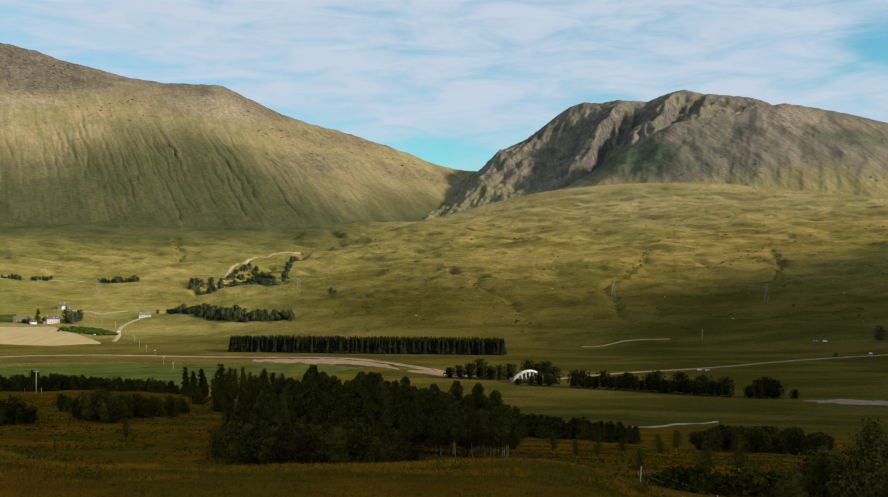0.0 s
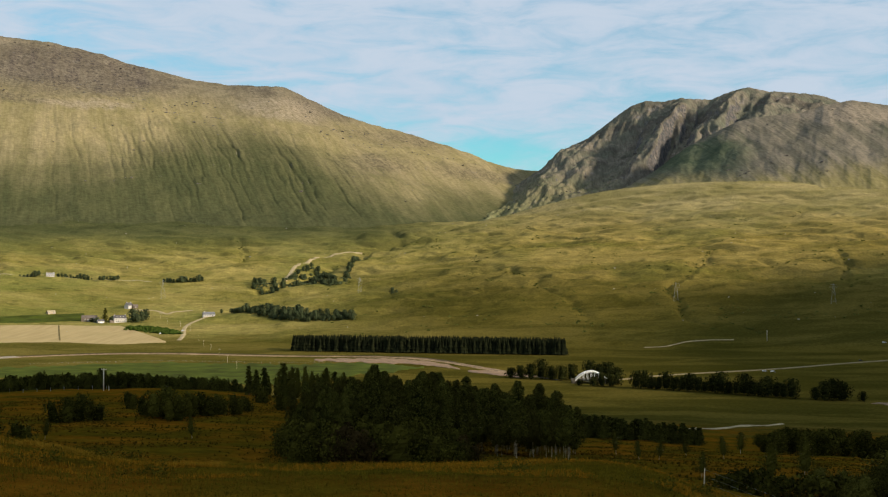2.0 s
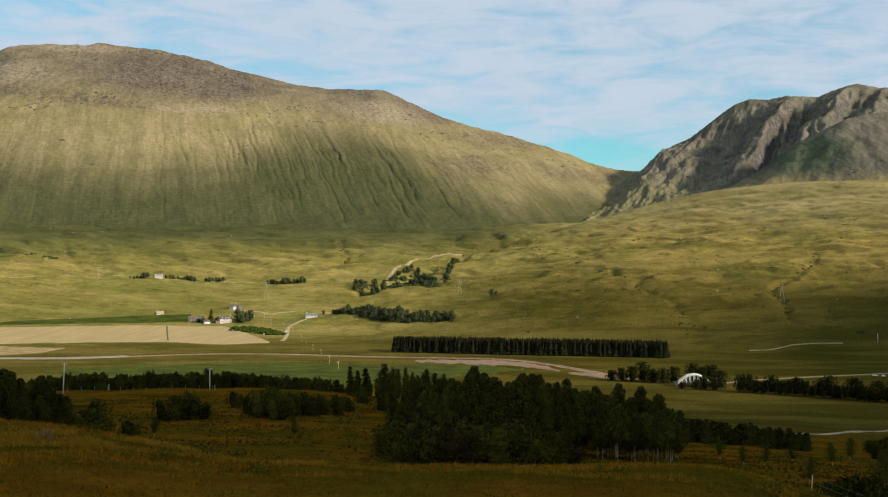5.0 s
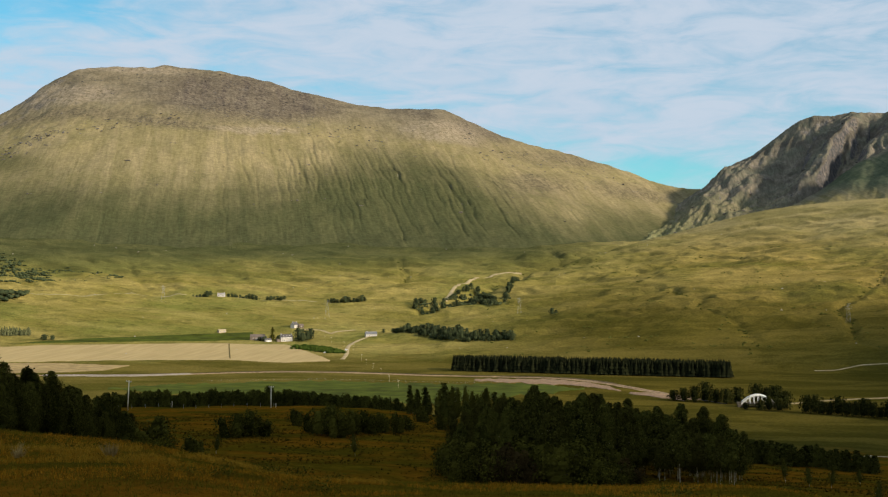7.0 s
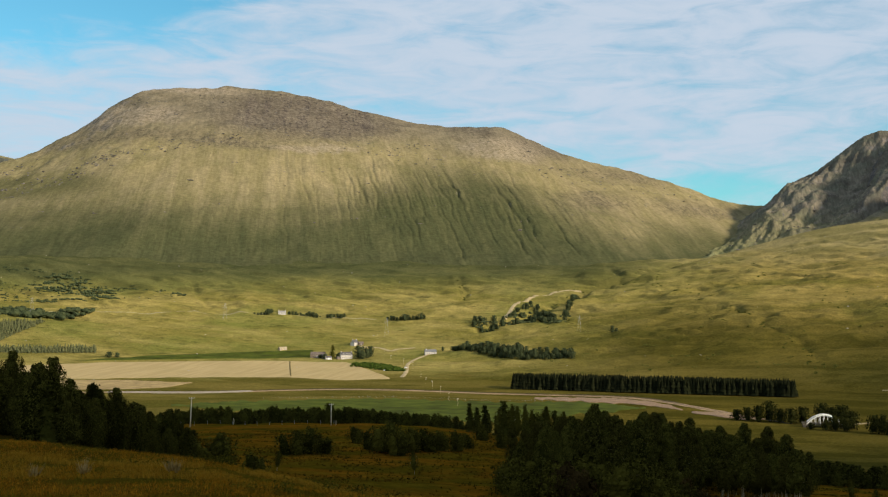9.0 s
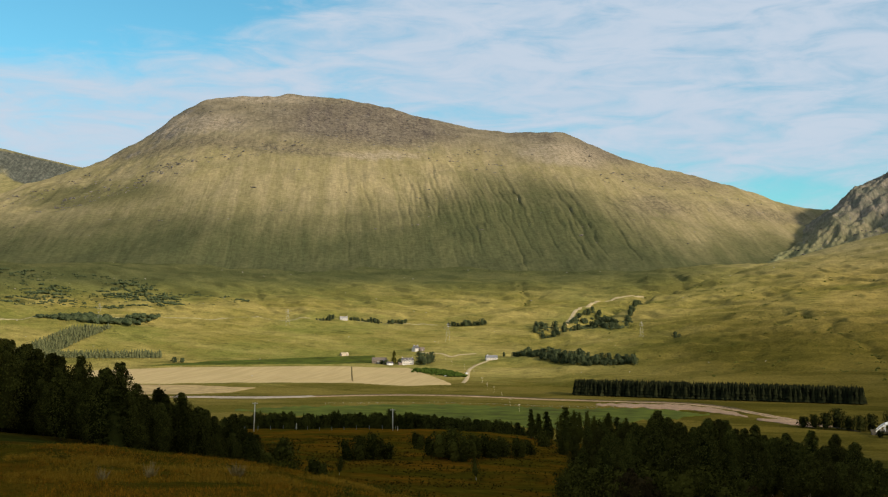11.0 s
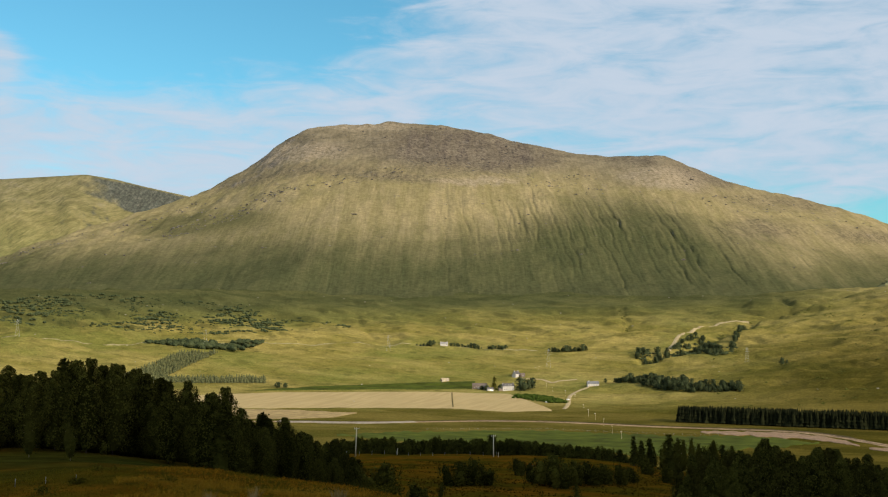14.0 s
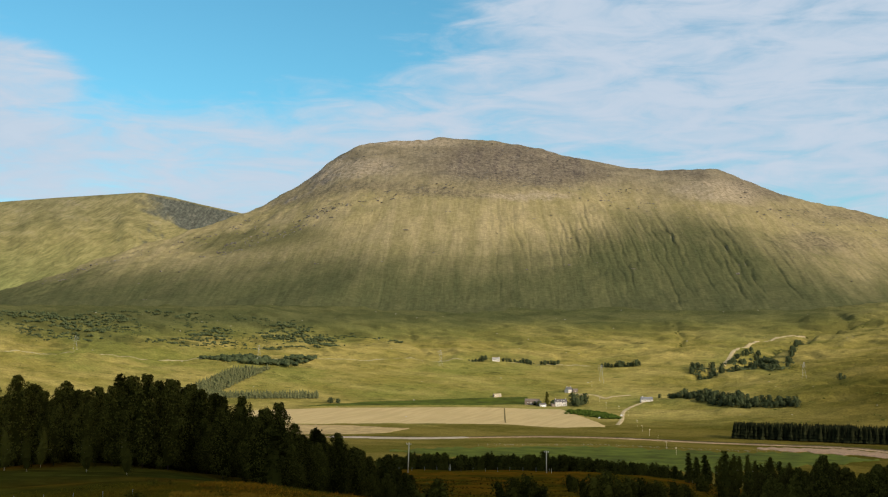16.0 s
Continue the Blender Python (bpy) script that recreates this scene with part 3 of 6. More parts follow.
def from_el(table, r_of):
    """Bearing and elevation of a skyline, turned to bearing, distance and height."""
    return [(a, r_of(a), EYE + r_of(a) * math.tan(radians(e))) for a, e in table]


GULLY_RNG = np.random.RandomState(8)
GULLIES = []
for k in range(210):
    start = float(np.interp(GULLY_RNG.rand(), [0, 0.12, 0.35, 0.85, 1.0], [-40, -30, -21, -10, -4]))
    strong = float(np.interp(start, [-40, -30, -23, -19, -15, -9, -4], [0.25, 0.3, 0.3, 0.5, 0.9, 1.0, 0.5]))
    GULLIES.append((start, GULLY_RNG.uniform(0.5, 0.8), GULLY_RNG.uniform(0.22, 0.5), strong * GULLY_RNG.uniform(0.3, 1.0) ** 2 * 3.6, GULLY_RNG.uniform(0.035, 0.065)))


# the few deep gullies among them
for k in range(44):
    start = float(np.interp(GULLY_RNG.rand(), [0, 0.2, 0.9, 1.0], [-27, -19.5, -10, -7]))
    GULLIES.append((start, GULLY_RNG.uniform(0.52, 0.74), GULLY_RNG.uniform(0.2, 0.42), GULLY_RNG.uniform(0.3, 1.0) ** 2 * 4.4 * float(np.interp(start, [-27, -18, -8], [0.45, 0.9, 1.0])), GULLY_RNG.uniform(0.05, 0.085)))


def main_relief(az, t, r):
    x = az * 56.0
    dz = np.zeros_like(r)
    for a0, top, length, depth, width in GULLIES:
        slant = np.interp(a0, [-44, -30, -22, -18, -12, -5], [-5.0, -3.0, 1.2, 2.6, 5.0, 7.0])
        middle = a0 + slant * (top - t[:, :1]) + 0.2 * perlin(t[:, :1] * 9 + a0 * 3, t[:, :1] * 0 + a0) + 0.07 * perlin(t[:, :1] * 31 + a0, t[:, :1] * 0 + a0 * 2)
        dz -= depth * np.exp(-((az - middle) / width) ** 2) * window(t, top - length, top, 0.12)
    dz = dz + fractal(x / 420, r / 420, 3) * 16 * window(t, 0.0, 0.97, 0.15)
    dz = dz + fractal(x / 60, r / 80, 3) * 2.2 * window(t, 0.02, 1.2, 0.1)
    # broken rock bands below the summit and along the left ridge
    band = np.clip(fractal(x / 70, t * 26, 3, 0.6) * 1.4, -1, 1) * window(t, 0.62, 1.08, 0.06)
    return dz + band * 3.4 * np.interp(az, [-46, -40, -30, -20, -12, 0], [1.2, 1.2, 1.0, 1.0, 0.5, 1.0])


MAIN_SKY = [(-54, 0.6), (-49, 2.0), (-46.0, 2.93), (-43.5, 3.78), (-41.0, 4.79), (-38.3, 5.67), (-35.6, 6.62), (-34.8, 6.94), (-33.6, 7.44), (-31.5, 8.74), (-30.0, 9.89), (-28.8, 10.53), (-27.1, 10.63), (-24.8, 10.80), (-22.2, 10.67), (-19.9, 10.22), (-18.8, 9.91), (-17.5, 9.63), (-15.4, 9.17), (-13.6, 8.98), (-11.2, 9.03), (-10.0, 8.49), (-8.1, 7.62), (-6.4, 7.11), (-5.2, 6.88), (-3.8, 6.41), (-2.4, 6.00), (-0.7, 5.32), (0.5, 4.95), (1.9, 4.87), (2.6, 4.6), (5, 3.6), (7, 2.5)]
MAIN_FOOT = [(-54, 2400, 150), (-46, 2390, 158), (-35, 2390, 162), (-24, 2390, 154), (-16, 2390, 154), (-6, 2400, 156), (-2.5, 2750, 190), (0, 3000, 205), (3, 3300, 230), (7, 3500, 150)]
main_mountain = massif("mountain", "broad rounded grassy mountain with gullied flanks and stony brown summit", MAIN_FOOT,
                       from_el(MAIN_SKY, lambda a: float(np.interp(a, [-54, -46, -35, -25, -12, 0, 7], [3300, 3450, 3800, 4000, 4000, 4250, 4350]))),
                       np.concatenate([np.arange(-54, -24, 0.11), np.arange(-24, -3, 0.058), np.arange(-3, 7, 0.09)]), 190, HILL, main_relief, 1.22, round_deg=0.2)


def far_relief(az, t, r):
    edge = 0.8 * np.clip((az + 41.2 - (1 - t) * 2.5) / 3.6, 0, 1) * np.clip((-33.5 - az) / 1.5, 0, 1)
    return -85 * edge * window(t, 0.25, 0.99, 0.12) + fractal(az * 0.5, t * 2, 3) * 16 * window(t, 0, 1.0, 0.2) - np.clip(fractal(az * 1.4, t, 3, 0.5, True) - 0.8, 0, 2) * 3 * window(t, 0.2, 1.0, 0.2)


FAR_SKY = [(-60, 5.5), (-52, 6.6), (-46.2, 7.12), (-43.6, 7.44), (-39.7, 7.84), (-38.3, 7.66), (-37.0, 7.37), (-34.8, 6.94), (-32, 6.0), (-28, 5.0)]
far_hill = massif("mountain", "distant smooth green hill with a shaded rocky face", [(-60, 3700, 180), (-28, 3900, 180)],
                  from_el(FAR_SKY, lambda a: 4700.0), np.arange(-60, -28, 0.11), 90, FAR_GREEN, far_relief, 0.9, 0.2)


def crag_relief(az, t, r):
    lean = az + (1 - t) * 3.4
    rib = np.interp(lean + 0.5 * perlin(az * 0.9, t * 4) + 0.25 * perlin(az * 2.6, t * 9), [-2, 1.5, 3.2, 7.1, 9.2, 10.0, 11.8, 12.3, 12.9, 13.5, 15, 17, 20], [0.6, 1.15, 1.25, 0.0, 1.0, 0.05, 1.1, 0.8, 0.45, 0.95, 0.6, 0.1, 0.4])
    dz = (rib - 0.5) * 92 * window(t, 0.10, 1.0, 0.24) * np.clip((az - 0.3) / 3.0, 0, 1)
    dz = dz + (fractal(lean * 1.1, t * 3.5, 5, 0.55, True) - 0.6) * 8 * window(t, 0.05, 1.0, 0.1)
    return dz + fractal(az * 3.6, t * 16, 4, 0.55) * 3.2 * window(t, 0.02, 1.05, 0.06)


CRAG_SKY = [(-4, 0.4), (-1.6, 1.4), (-0.6, 2.9), (0.5, 4.2), (1.9, 4.89), (2.7, 5.65), (4.2, 6.49), (5.6, 7.54), (6.3, 8.01), (7.0, 8.25), (7.8, 8.18), (8.7, 8.33), (10.2, 8.21), (10.9, 8.52), (11.9, 8.76), (12.8, 8.52), (13.9, 8.42), (15.2, 8.24), (15.8, 8.03), (16.2, 7.82), (18.1, 7.40), (25, 5.6), (30, 4)]
crag = massif("mountain", "craggy brown rock peak with steep shaded buttresses", [(-4, 2900, 190), (-0.5, 3050, 225), (3, 3150, 262), (8, 3200, 290), (30, 3250, 280)],
              from_el(CRAG_SKY, lambda a: float(np.interp(a, [-4, 0, 2, 6, 30], [3500, 3900, 4250, 4350, 4450]))),
              np.arange(-4, 26, 0.075), 190, CRAG, crag_relief, 1.0, 0.3, 5.0)


def shoulder_relief(az, t, r):
    dz = fractal(az * 0.3, t * 1.5, 3) * 16 * window(t, 0, 1.0, 0.15) + fractal(az * 2.5, t * 7, 4, 0.55) * 1.6 * window(t, 0.02, 1.1, 0.05)
    return dz


SHOULDER_SKY = [(4.5, 3.3), (6.2, 4.1), (7.3, 4.69), (8.9, 5.87), (10.3, 6.60), (11.4, 7.13), (12.5, 7.32), (14.4, 7.45), (15.5, 7.77), (16.7, 7.91), (18.1, 7.64), (19.6, 7.30), (21.3, 6.80), (25, 5.6), (30, 4)]
shoulder = massif("mountain", "rounded heathery shoulder of the hill with pale scree", [(4.5, 2540, 226), (8, 2540, 236), (12, 2540, 238), (17, 2540, 226), (30, 2540, 180)],
                  from_el(SHOULDER_SKY, lambda a: float(np.interp(a, [4.5, 7, 9, 12, 17, 30], [3050, 3260, 3350, 3400, 3550, 3600]))),
                  np.arange(4.5, 30, 0.065), 170, BRAE, shoulder_relief, 1.0, 0.35, 0.35)

# ---- rivers, roads and fields laid on the ground ----
WATER, n, shader, place = material("river_water", 0.6, 0.02)
n.feed(shader.inputs["Base Color"], n.mix(n.step(n.noise(place.outputs["Position"], 0.08, 4.0), 0.4, 0.6), (0.03, 0.028, 0.022), (0.09, 0.075, 0.055)))
bump(n, shader, n.noise(place.outputs["Position"], 0.5, 3.0), 0.3, 0.3)
GRAVEL = plain("river_gravel", (0.25, 0.165, 0.10), 0.95, 0.2, 0.8)
TARMAC = plain("road_tarmac", (0.24, 0.185, 0.09), 0.9, 0.15, 0.6)
TRACK = plain("stony_track", (0.36, 0.28, 0.15), 0.95, 0.2, 0.5)
PASTURE = plain("green_pasture", (0.056, 0.068, 0.008), 1.0, 0.25, 0.05)
BANK = plain("peat_bank", (0.06, 0.045, 0.016), 1.0, 0.3, 0.3)


def stubble_material():
    m, n, shader, place = material("barley_stubble", 1.0, 0.05)
    p = place.outputs["Position"]
    rows = n.noise(p, 0.16, 4.0, 0.6, 0.0, (1.0, 0.06, 1.0))
    base = n.mix(n.step(rows, 0.35, 0.65), (0.36, 0.265, 0.12), (0.425, 0.315, 0.145))
    base = n.mix(n.math("MULTIPLY", n.step(n.noise(p, 0.02, 4.0), 0.5, 0.75), 0.4), base, (0.34, 0.26, 0.11))
    n.feed(shader.inputs["Base Color"], base)
    return m


STUBBLE = stubble_material()


def ribbon(name, label, path, width, mat, lift=0.3, category="road", step=6.0, rough=0.0):
    """A strip that follows the ground along a path of bearings and distances."""
    pts = np.array([[*bearing(a, r)[:2]] for a, r in path])
    seg = np.r_[0, np.cumsum(np.hypot(*np.diff(pts, axis=0).T))]
    s = np.linspace(0, seg[-1], max(8, int(seg[-1] / step)))
    x, y = np.interp(s, seg, pts[:, 0]), np.interp(s, seg, pts[:, 1])
    k = 9
    pad = lambda v: np.convolve(np.r_[[v[0]] * k, v, [v[-1]] * k], np.ones(2 * k + 1) / (2 * k + 1), "valid")
    if len(s) > 30:
        x, y = pad(x), pad(y)
    dx, dy = np.gradient(x), np.gradient(y)
    norm = np.hypot(dx, dy)
    nx, ny = -dy / norm, dx / norm
    across = np.linspace(-0.5, 0.5, 5)[:, None] * width
    if rough:
        across = across * (1 + rough * fractal(s / 30.0 + 5 * width, np.linspace(-1, 1, 5)[:, None] * 0.8, 3))
    gx, gy = x + nx * across, y + ny * across
    z = ground_z(gx, gy) + lift
    z[0] -= lift + 0.5
    z[-1] -= lift + 0.5
    ob = new(name, grid_mesh(name, np.stack([gx, gy, z], -1)))
    ob.data.materials.append(mat)
    return tagged(ob, label, category, kind="structure")


def plot(name, label, near, far, mat, lift=0.35, category="field", uneven=0.0):
    """A piece of ground between two lines of bearing and distance."""
    lo, hi = near[0][0], near[-1][0]
    az = np.linspace(lo, hi, max(20, int((hi - lo) / 0.09)))
    r0, r1 = (np.interp(az, [p[0] for p in q], [p[1] for p in q]) for q in (near, far))
    if uneven:
        r0 = r0 + uneven * fractal(az * 1.7, az * 0 + 3.3, 3)
        r1 = r1 + uneven * fractal(az * 1.9, az * 0 + 7.7, 3)
    t = np.linspace(0, 1, 26)[:, None]
    r = r0 + (r1 - r0) * t
    a2 = np.broadcast_to(az, r.shape)
    z = land(a2, r) + lift
    z[0] -= lift + 0.6
    z[-1] -= lift + 0.6
    z[:, 0] -= lift + 0.6
    z[:, -1] -= lift + 0.6
    ob = new(name, grid_mesh(name, polar(a2, r, z)[:, ::-1]))
    ob.data.materials.append(mat)
    return tagged(ob, label, category, kind="structure")


RIVER = [(-34, 1335), (-29.6, 1318), (-27.5, 1292), (-25.7, 1282), (-24, 1296), (-21.5, 1312), (-18.7, 1317), (-16.2, 1304), (-13.2, 1262), (-9.4, 1235), (-5.2, 1222), (-3.6, 1190), (-2.6, 1140), (-1, 1080), (0.5, 1032), (2, 985), (3.4, 958), (4.6, 930), (6, 895), (9, 868), (13, 852), (18, 838), (21.5, 836), (26, 838)]
ribbon("water", "shallow moorland river winding over pale stones", RIVER[:17], 2.2, WATER, 0.54, "river", rough=0.3)
ribbon("ground", "brown stony river bed and bare banks", RIVER[:16], 15.0, plain("river_bed", (0.29, 0.195, 0.11), 0.95, 0.25, 0.3), 0.5, "river", rough=0.5)
ribbon("water", "pale shingle bed along the river", [(-31, 1322), (-29.6, 1318), (-27.5, 1292), (-25.7, 1281), (-24, 1294), (-23, 1304)], 22.0, plain("wet_shingle", (0.30, 0.24, 0.17), 0.7, 0.15, 0.5), 0.95, "river", rough=0.6)
plot("ground", "bare pinkish shingle bank in the river bend", [(-9.6, 1188), (-8, 1158), (-5, 1134), (-3.4, 1104), (-2.2, 1064)], [(-9.6, 1194), (-8, 1208), (-5, 1194), (-3.4, 1150), (-2.2, 1070)], GRAVEL, 0.5, "shingle", 12.0)
plot("ground", "bare pinkish shingle bank in the river bend", [(-1.9, 1048), (-0.9, 1026), (0.2, 1000), (0.9, 990)], [(-1.9, 1062), (-0.9, 1058), (0.2, 1034), (0.9, 1008)], GRAVEL, 0.5, "shingle", 5.0)
plot("ground", "bare pinkish shingle bank in the river bend", [(17.4, 852), (19.5, 842), (25, 840)], [(17.4, 856), (19.5, 872), (25, 872)], GRAVEL, 0.5, "shingle", 5.0)
ribbon("ground", "dark undercut peat bank of the river", [(-30, 1334), (-25.5, 1300), (-21.5, 1328), (-18.7, 1332), (-16.2, 1320), (-13.2, 1278), (-9.4, 1251), (-5, 1236), (-3.2, 1190), (-2.2, 1140)], 7.0, BANK, 0.4, "bank", rough=0.8)
plot("field", "pale golden field of cut barley stubble", [(-34.5, 1490), (-31, 1470), (-28.5, 1472), (-21.8, 1456), (-19, 1418), (-16.7, 1436)], [(-34.5, 1640), (-31, 1660), (-27, 1662), (-21.7, 1662), (-18.9, 1642), (-17.9, 1560), (-16.7, 1445)], STUBBLE)
plot("field", "pale golden strip of cut barley stubble", [(-33, 1360), (-29.6, 1352), (-27.6, 1368), (-26.4, 1412)], [(-33, 1480), (-29.4, 1452), (-27.6, 1428), (-26.4, 1416)], plain("worn_stubble", (0.30, 0.215, 0.095), 1.0, 0.15, 0.1))
ribbon("field", "narrow grassy strip between two stubble fields", [(-21.66, 1458), (-21.7, 1560), (-21.72, 1662)], 3.0, plain("rank_grass", (0.15, 0.115, 0.045), 1.0, 0.3, 0.3), 0.62, "field")
plot("field", "bright green grazing field", [(-31.5, 1676), (-27, 1680), (-23, 1682), (-20.5, 1696)], [(-31.5, 1680), (-28.8, 1716), (-25.4, 1736), (-20.6, 1764)], PASTURE)
plot("field", "green pasture beside the river", [(-27.5, 1130), (-24, 1050), (-18, 1000), (-12.8, 940), (-10.8, 950), (-6.3, 1030), (-4, 1085)], [(-27.5, 1134), (-24, 1170), (-17, 1190), (-12.5, 1150), (-10.2, 1140), (-7.5, 1160), (-4, 1092)], PASTURE, 0.4, "field", 16.0)
ribbon("road", "grey main road across the moor", [(27, 1440), (21.3, 1309), (19.6, 1271), (17.0, 1215), (13.0, 1108), (8.9, 1048), (5.7, 992), (5.1, 955), (3.5, 950), (2.7, 944)], 5.0, TARMAC, 0.7)
ribbon("road", "pale farm track curving to the houses", [(-16.3, 1440), (-15.9, 1485), (-15.95, 1560), (-15.83, 1635), (-15.5, 1672), (-15.0, 1692), (-14.4, 1712)], 8.0, TRACK, 0.4)
ribbon("road", "short pale track across the pasture", [(-18.3, 1786), (-17.2, 1776), (-16.7, 1745), (-16.4, 1764), (-15.5, 1768)], 8.0, TRACK, 0.4)
ribbon("road", "pale track climbing beside the wooded burn", [(-11.1, 1925), (-10.94, 1950), (-10.72, 2000), (-10.5, 2035), (-10.1, 2097), (-9.4, 2168), (-8.0, 2200), (-6.8, 2185)], 9.0, TRACK, 0.6)
ribbon("road", "faint old track along the moor foot", [(6.9, 1350), (7.8, 1354), (8.9, 1380), (10, 1388), (11.2, 1390)], 2.4, TRACK, 0.5)
ribbon("road", "narrow pale track over the grass", [(8.8, 560), (9.5, 578), (11.1, 612), (13.4, 664)], 4.5, TRACK, 0.4)
ribbon("road", "faint hill track above the fields", [(-50, 2160), (-46, 2140), (-43.4, 2109), (-39.8, 2062), (-35, 2035), (-28, 2030), (-22, 2018), (-17, 1985)], 5.0, plain("worn_track", (0.28, 0.24, 0.12), 1.0, 0.2, 0.3), 0.4)

# ---- building blocks of things ----


class Geo:
    """Gathers points and faces for one mesh."""

    def __init__(self):
        self.v, self.f, self.count = [], [], 0

    def add(self, verts, faces):
        self.v.append(np.asarray(verts, float).reshape(-1, 3))
        self.f.extend(tuple(i + self.count for i in face) for face in faces)
        self.count += len(self.v[-1])
        return self

    def box(self, lo, hi, m=None):
        (a, b, c), (d, e, f) = lo, hi
        v = np.array([(a, b, c), (d, b, c), (d, e, c), (a, e, c), (a, b, f), (d, b, f), (d, e, f), (a, e, f)], float)
        if m is not None:
            v = np.array([m @ Vector(p) for p in v])
        return self.add(v, [(3, 2, 1, 0), (4, 5, 6, 7), (0, 1, 5, 4), (1, 2, 6, 5), (2, 3, 7, 6), (3, 0, 4, 7)])

    def tube(self, pts, radii, sides=6):
        pts = np.asarray(pts, float)
        rings = []
        for i, p in enumerate(pts):
            d = pts[min(i + 1, len(pts) - 1)] - pts[max(i - 1, 0)]
            d = d / (np.linalg.norm(d) + 1e-9)
            u = np.cross(d, (0.3, 0.9, 0.1) if abs(d[2]) > 0.5 else (0, 0, 1))
            u = u / np.linalg.norm(u)
            w = np.cross(d, u)
            a = np.linspace(0, 2 * np.pi, sides, endpoint=False)[:, None]
            rings.append(p + radii[i] * (np.cos(a) * u + np.sin(a) * w))
        faces = [(i * sides + j, i * sides + (j + 1) % sides, (i + 1) * sides + (j + 1) % sides, (i + 1) * sides + j) for i in range(len(pts) - 1) for j in range(sides)]
        faces += [tuple(range(sides - 1, -1, -1)), tuple((len(pts) - 1) * sides + j for j in range(sides))]
        return self.add(np.concatenate(rings), faces)

    def mesh(self, name, mat, smooth=False):
        mesh = bpy.data.meshes.new(name)
        mesh.from_pydata(np.concatenate(self.v).tolist(), [], self.f)
        mesh.materials.append(mat)
        if smooth:
            mesh.polygons.foreach_set("use_smooth", [True] * len(mesh.polygons))
        mesh.update()
        return mesh


def part(name, mesh, parent, label="", at=None):
    ob = new(name, mesh)
    ob.parent = parent
    if at is not None:
        ob.matrix_basis = at
    return tagged(ob, label) if label else ob


def thing(name, label, category, group="", kind=""):
    return tagged(new(name), label, category, group, kind)


# ---- trees ----


def leaf_material(name, dark, light, autumn=None):
    m, n, shader, place = material(name, 1.0, 0.0)
    island = place.outputs["Random Per Island"]
    base = n.mix(island, dark, light)
    each = n("ShaderNodeObjectInfo").outputs["Random"]
    base = n.mix(n.step(each, 0.4, 1.0, 0.0, 0.55), base, autumn or tuple(c * 0.7 for c in dark))
    base = n.mix(n.step(each, 0.5, 0.0, 0.0, 0.25), base, light)
    n.feed(shader.inputs["Base Color"], base)
    return m


BIRCH_LEAF = leaf_material("birch_leaves", (0.018, 0.02, 0.004), (0.102, 0.094, 0.016), (0.035, 0.028, 0.006))
RIVER_LEAF = leaf_material("riverside_alder_leaves", (0.01, 0.013, 0.004), (0.042, 0.042, 0.01))
ALDER_LEAF = leaf_material("alder_leaves", (0.016, 0.017, 0.003), (0.082, 0.072, 0.011))
SPRUCE_LEAF = leaf_material("spruce_needles", (0.016, 0.018, 0.004), (0.08, 0.075, 0.013))
YOUNG_LEAF = leaf_material("young_spruce_needles", (0.065, 0.074, 0.032), (0.125, 0.125, 0.055))
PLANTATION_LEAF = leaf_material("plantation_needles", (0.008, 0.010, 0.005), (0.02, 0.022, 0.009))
RUSH_LEAF = leaf_material("rush_stems", (0.06, 0.066, 0.014), (0.105, 0.108, 0.026))
SCRUB_LEAF = leaf_material("scrub_leaves", (0.034, 0.046, 0.022), (0.082, 0.096, 0.042))
RUST_LEAF = leaf_material("rowan_leaves", (0.026, 0.018, 0.006), (0.06, 0.038, 0.011))


def bark_material():
    m, n, shader, place = material("birch_bark", 0.7)
    p = n("ShaderNodeTexCoord").outputs["Object"]
    marks = n.noise(p, 3.0, 4.0, 0.6, 0.0, (1.0, 1.0, 3.0))
    z = n("ShaderNodeSeparateXYZ", {0: p}).outputs[2]
    base = n.mix(n.step(marks, 0.48, 0.62), (0.50, 0.40, 0.25), (0.10, 0.08, 0.06))
    n.feed(shader.inputs["Base Color"], n.mix(n.step(z, 5.0, 9.5), base, (0.09, 0.065, 0.05)))
    return m


DARK_BIRCH = leaf_material("shaded_birch_leaves", (0.018, 0.018, 0.003), (0.105, 0.095, 0.017))
BIRCH_BARK = bark_material()
DARK_BARK = plain("conifer_bark", (0.07, 0.05, 0.038), 0.95, 0.3, 4.0)


def leaves(rng, centres, spread, size, count, flat=0.0):
    """Small bent leaf sprays scattered round centres; returns points and faces."""
    pick = rng.randint(0, len(centres), count)
    c = centres[pick] + rng.normal(0, 1, (count, 3)) * spread[pick][:, None] * np.array([1, 1, 0.8])
    u = rng.normal(0, 1, (count, 3))
    u[:, 2] *= 1 - flat
    u /= np.linalg.norm(u, axis=1, keepdims=True)
    w = np.cross(u, rng.normal(0, 1, (count, 3)) * np.array([1, 1, 1 + 3 * flat]))
    w /= np.linalg.norm(w, axis=1, keepdims=True) + 1e-9
    s = (size * rng.uniform(0.6, 1.35, count))[:, None]
    v = np.stack([c - u * s - w * s * 0.5, c + w * s * 0.75, c + u * s - w * s * 0.4], 1)
    return v.reshape(-1, 3), [(3 * i, 3 * i + 1, 3 * i + 2) for i in range(count)]


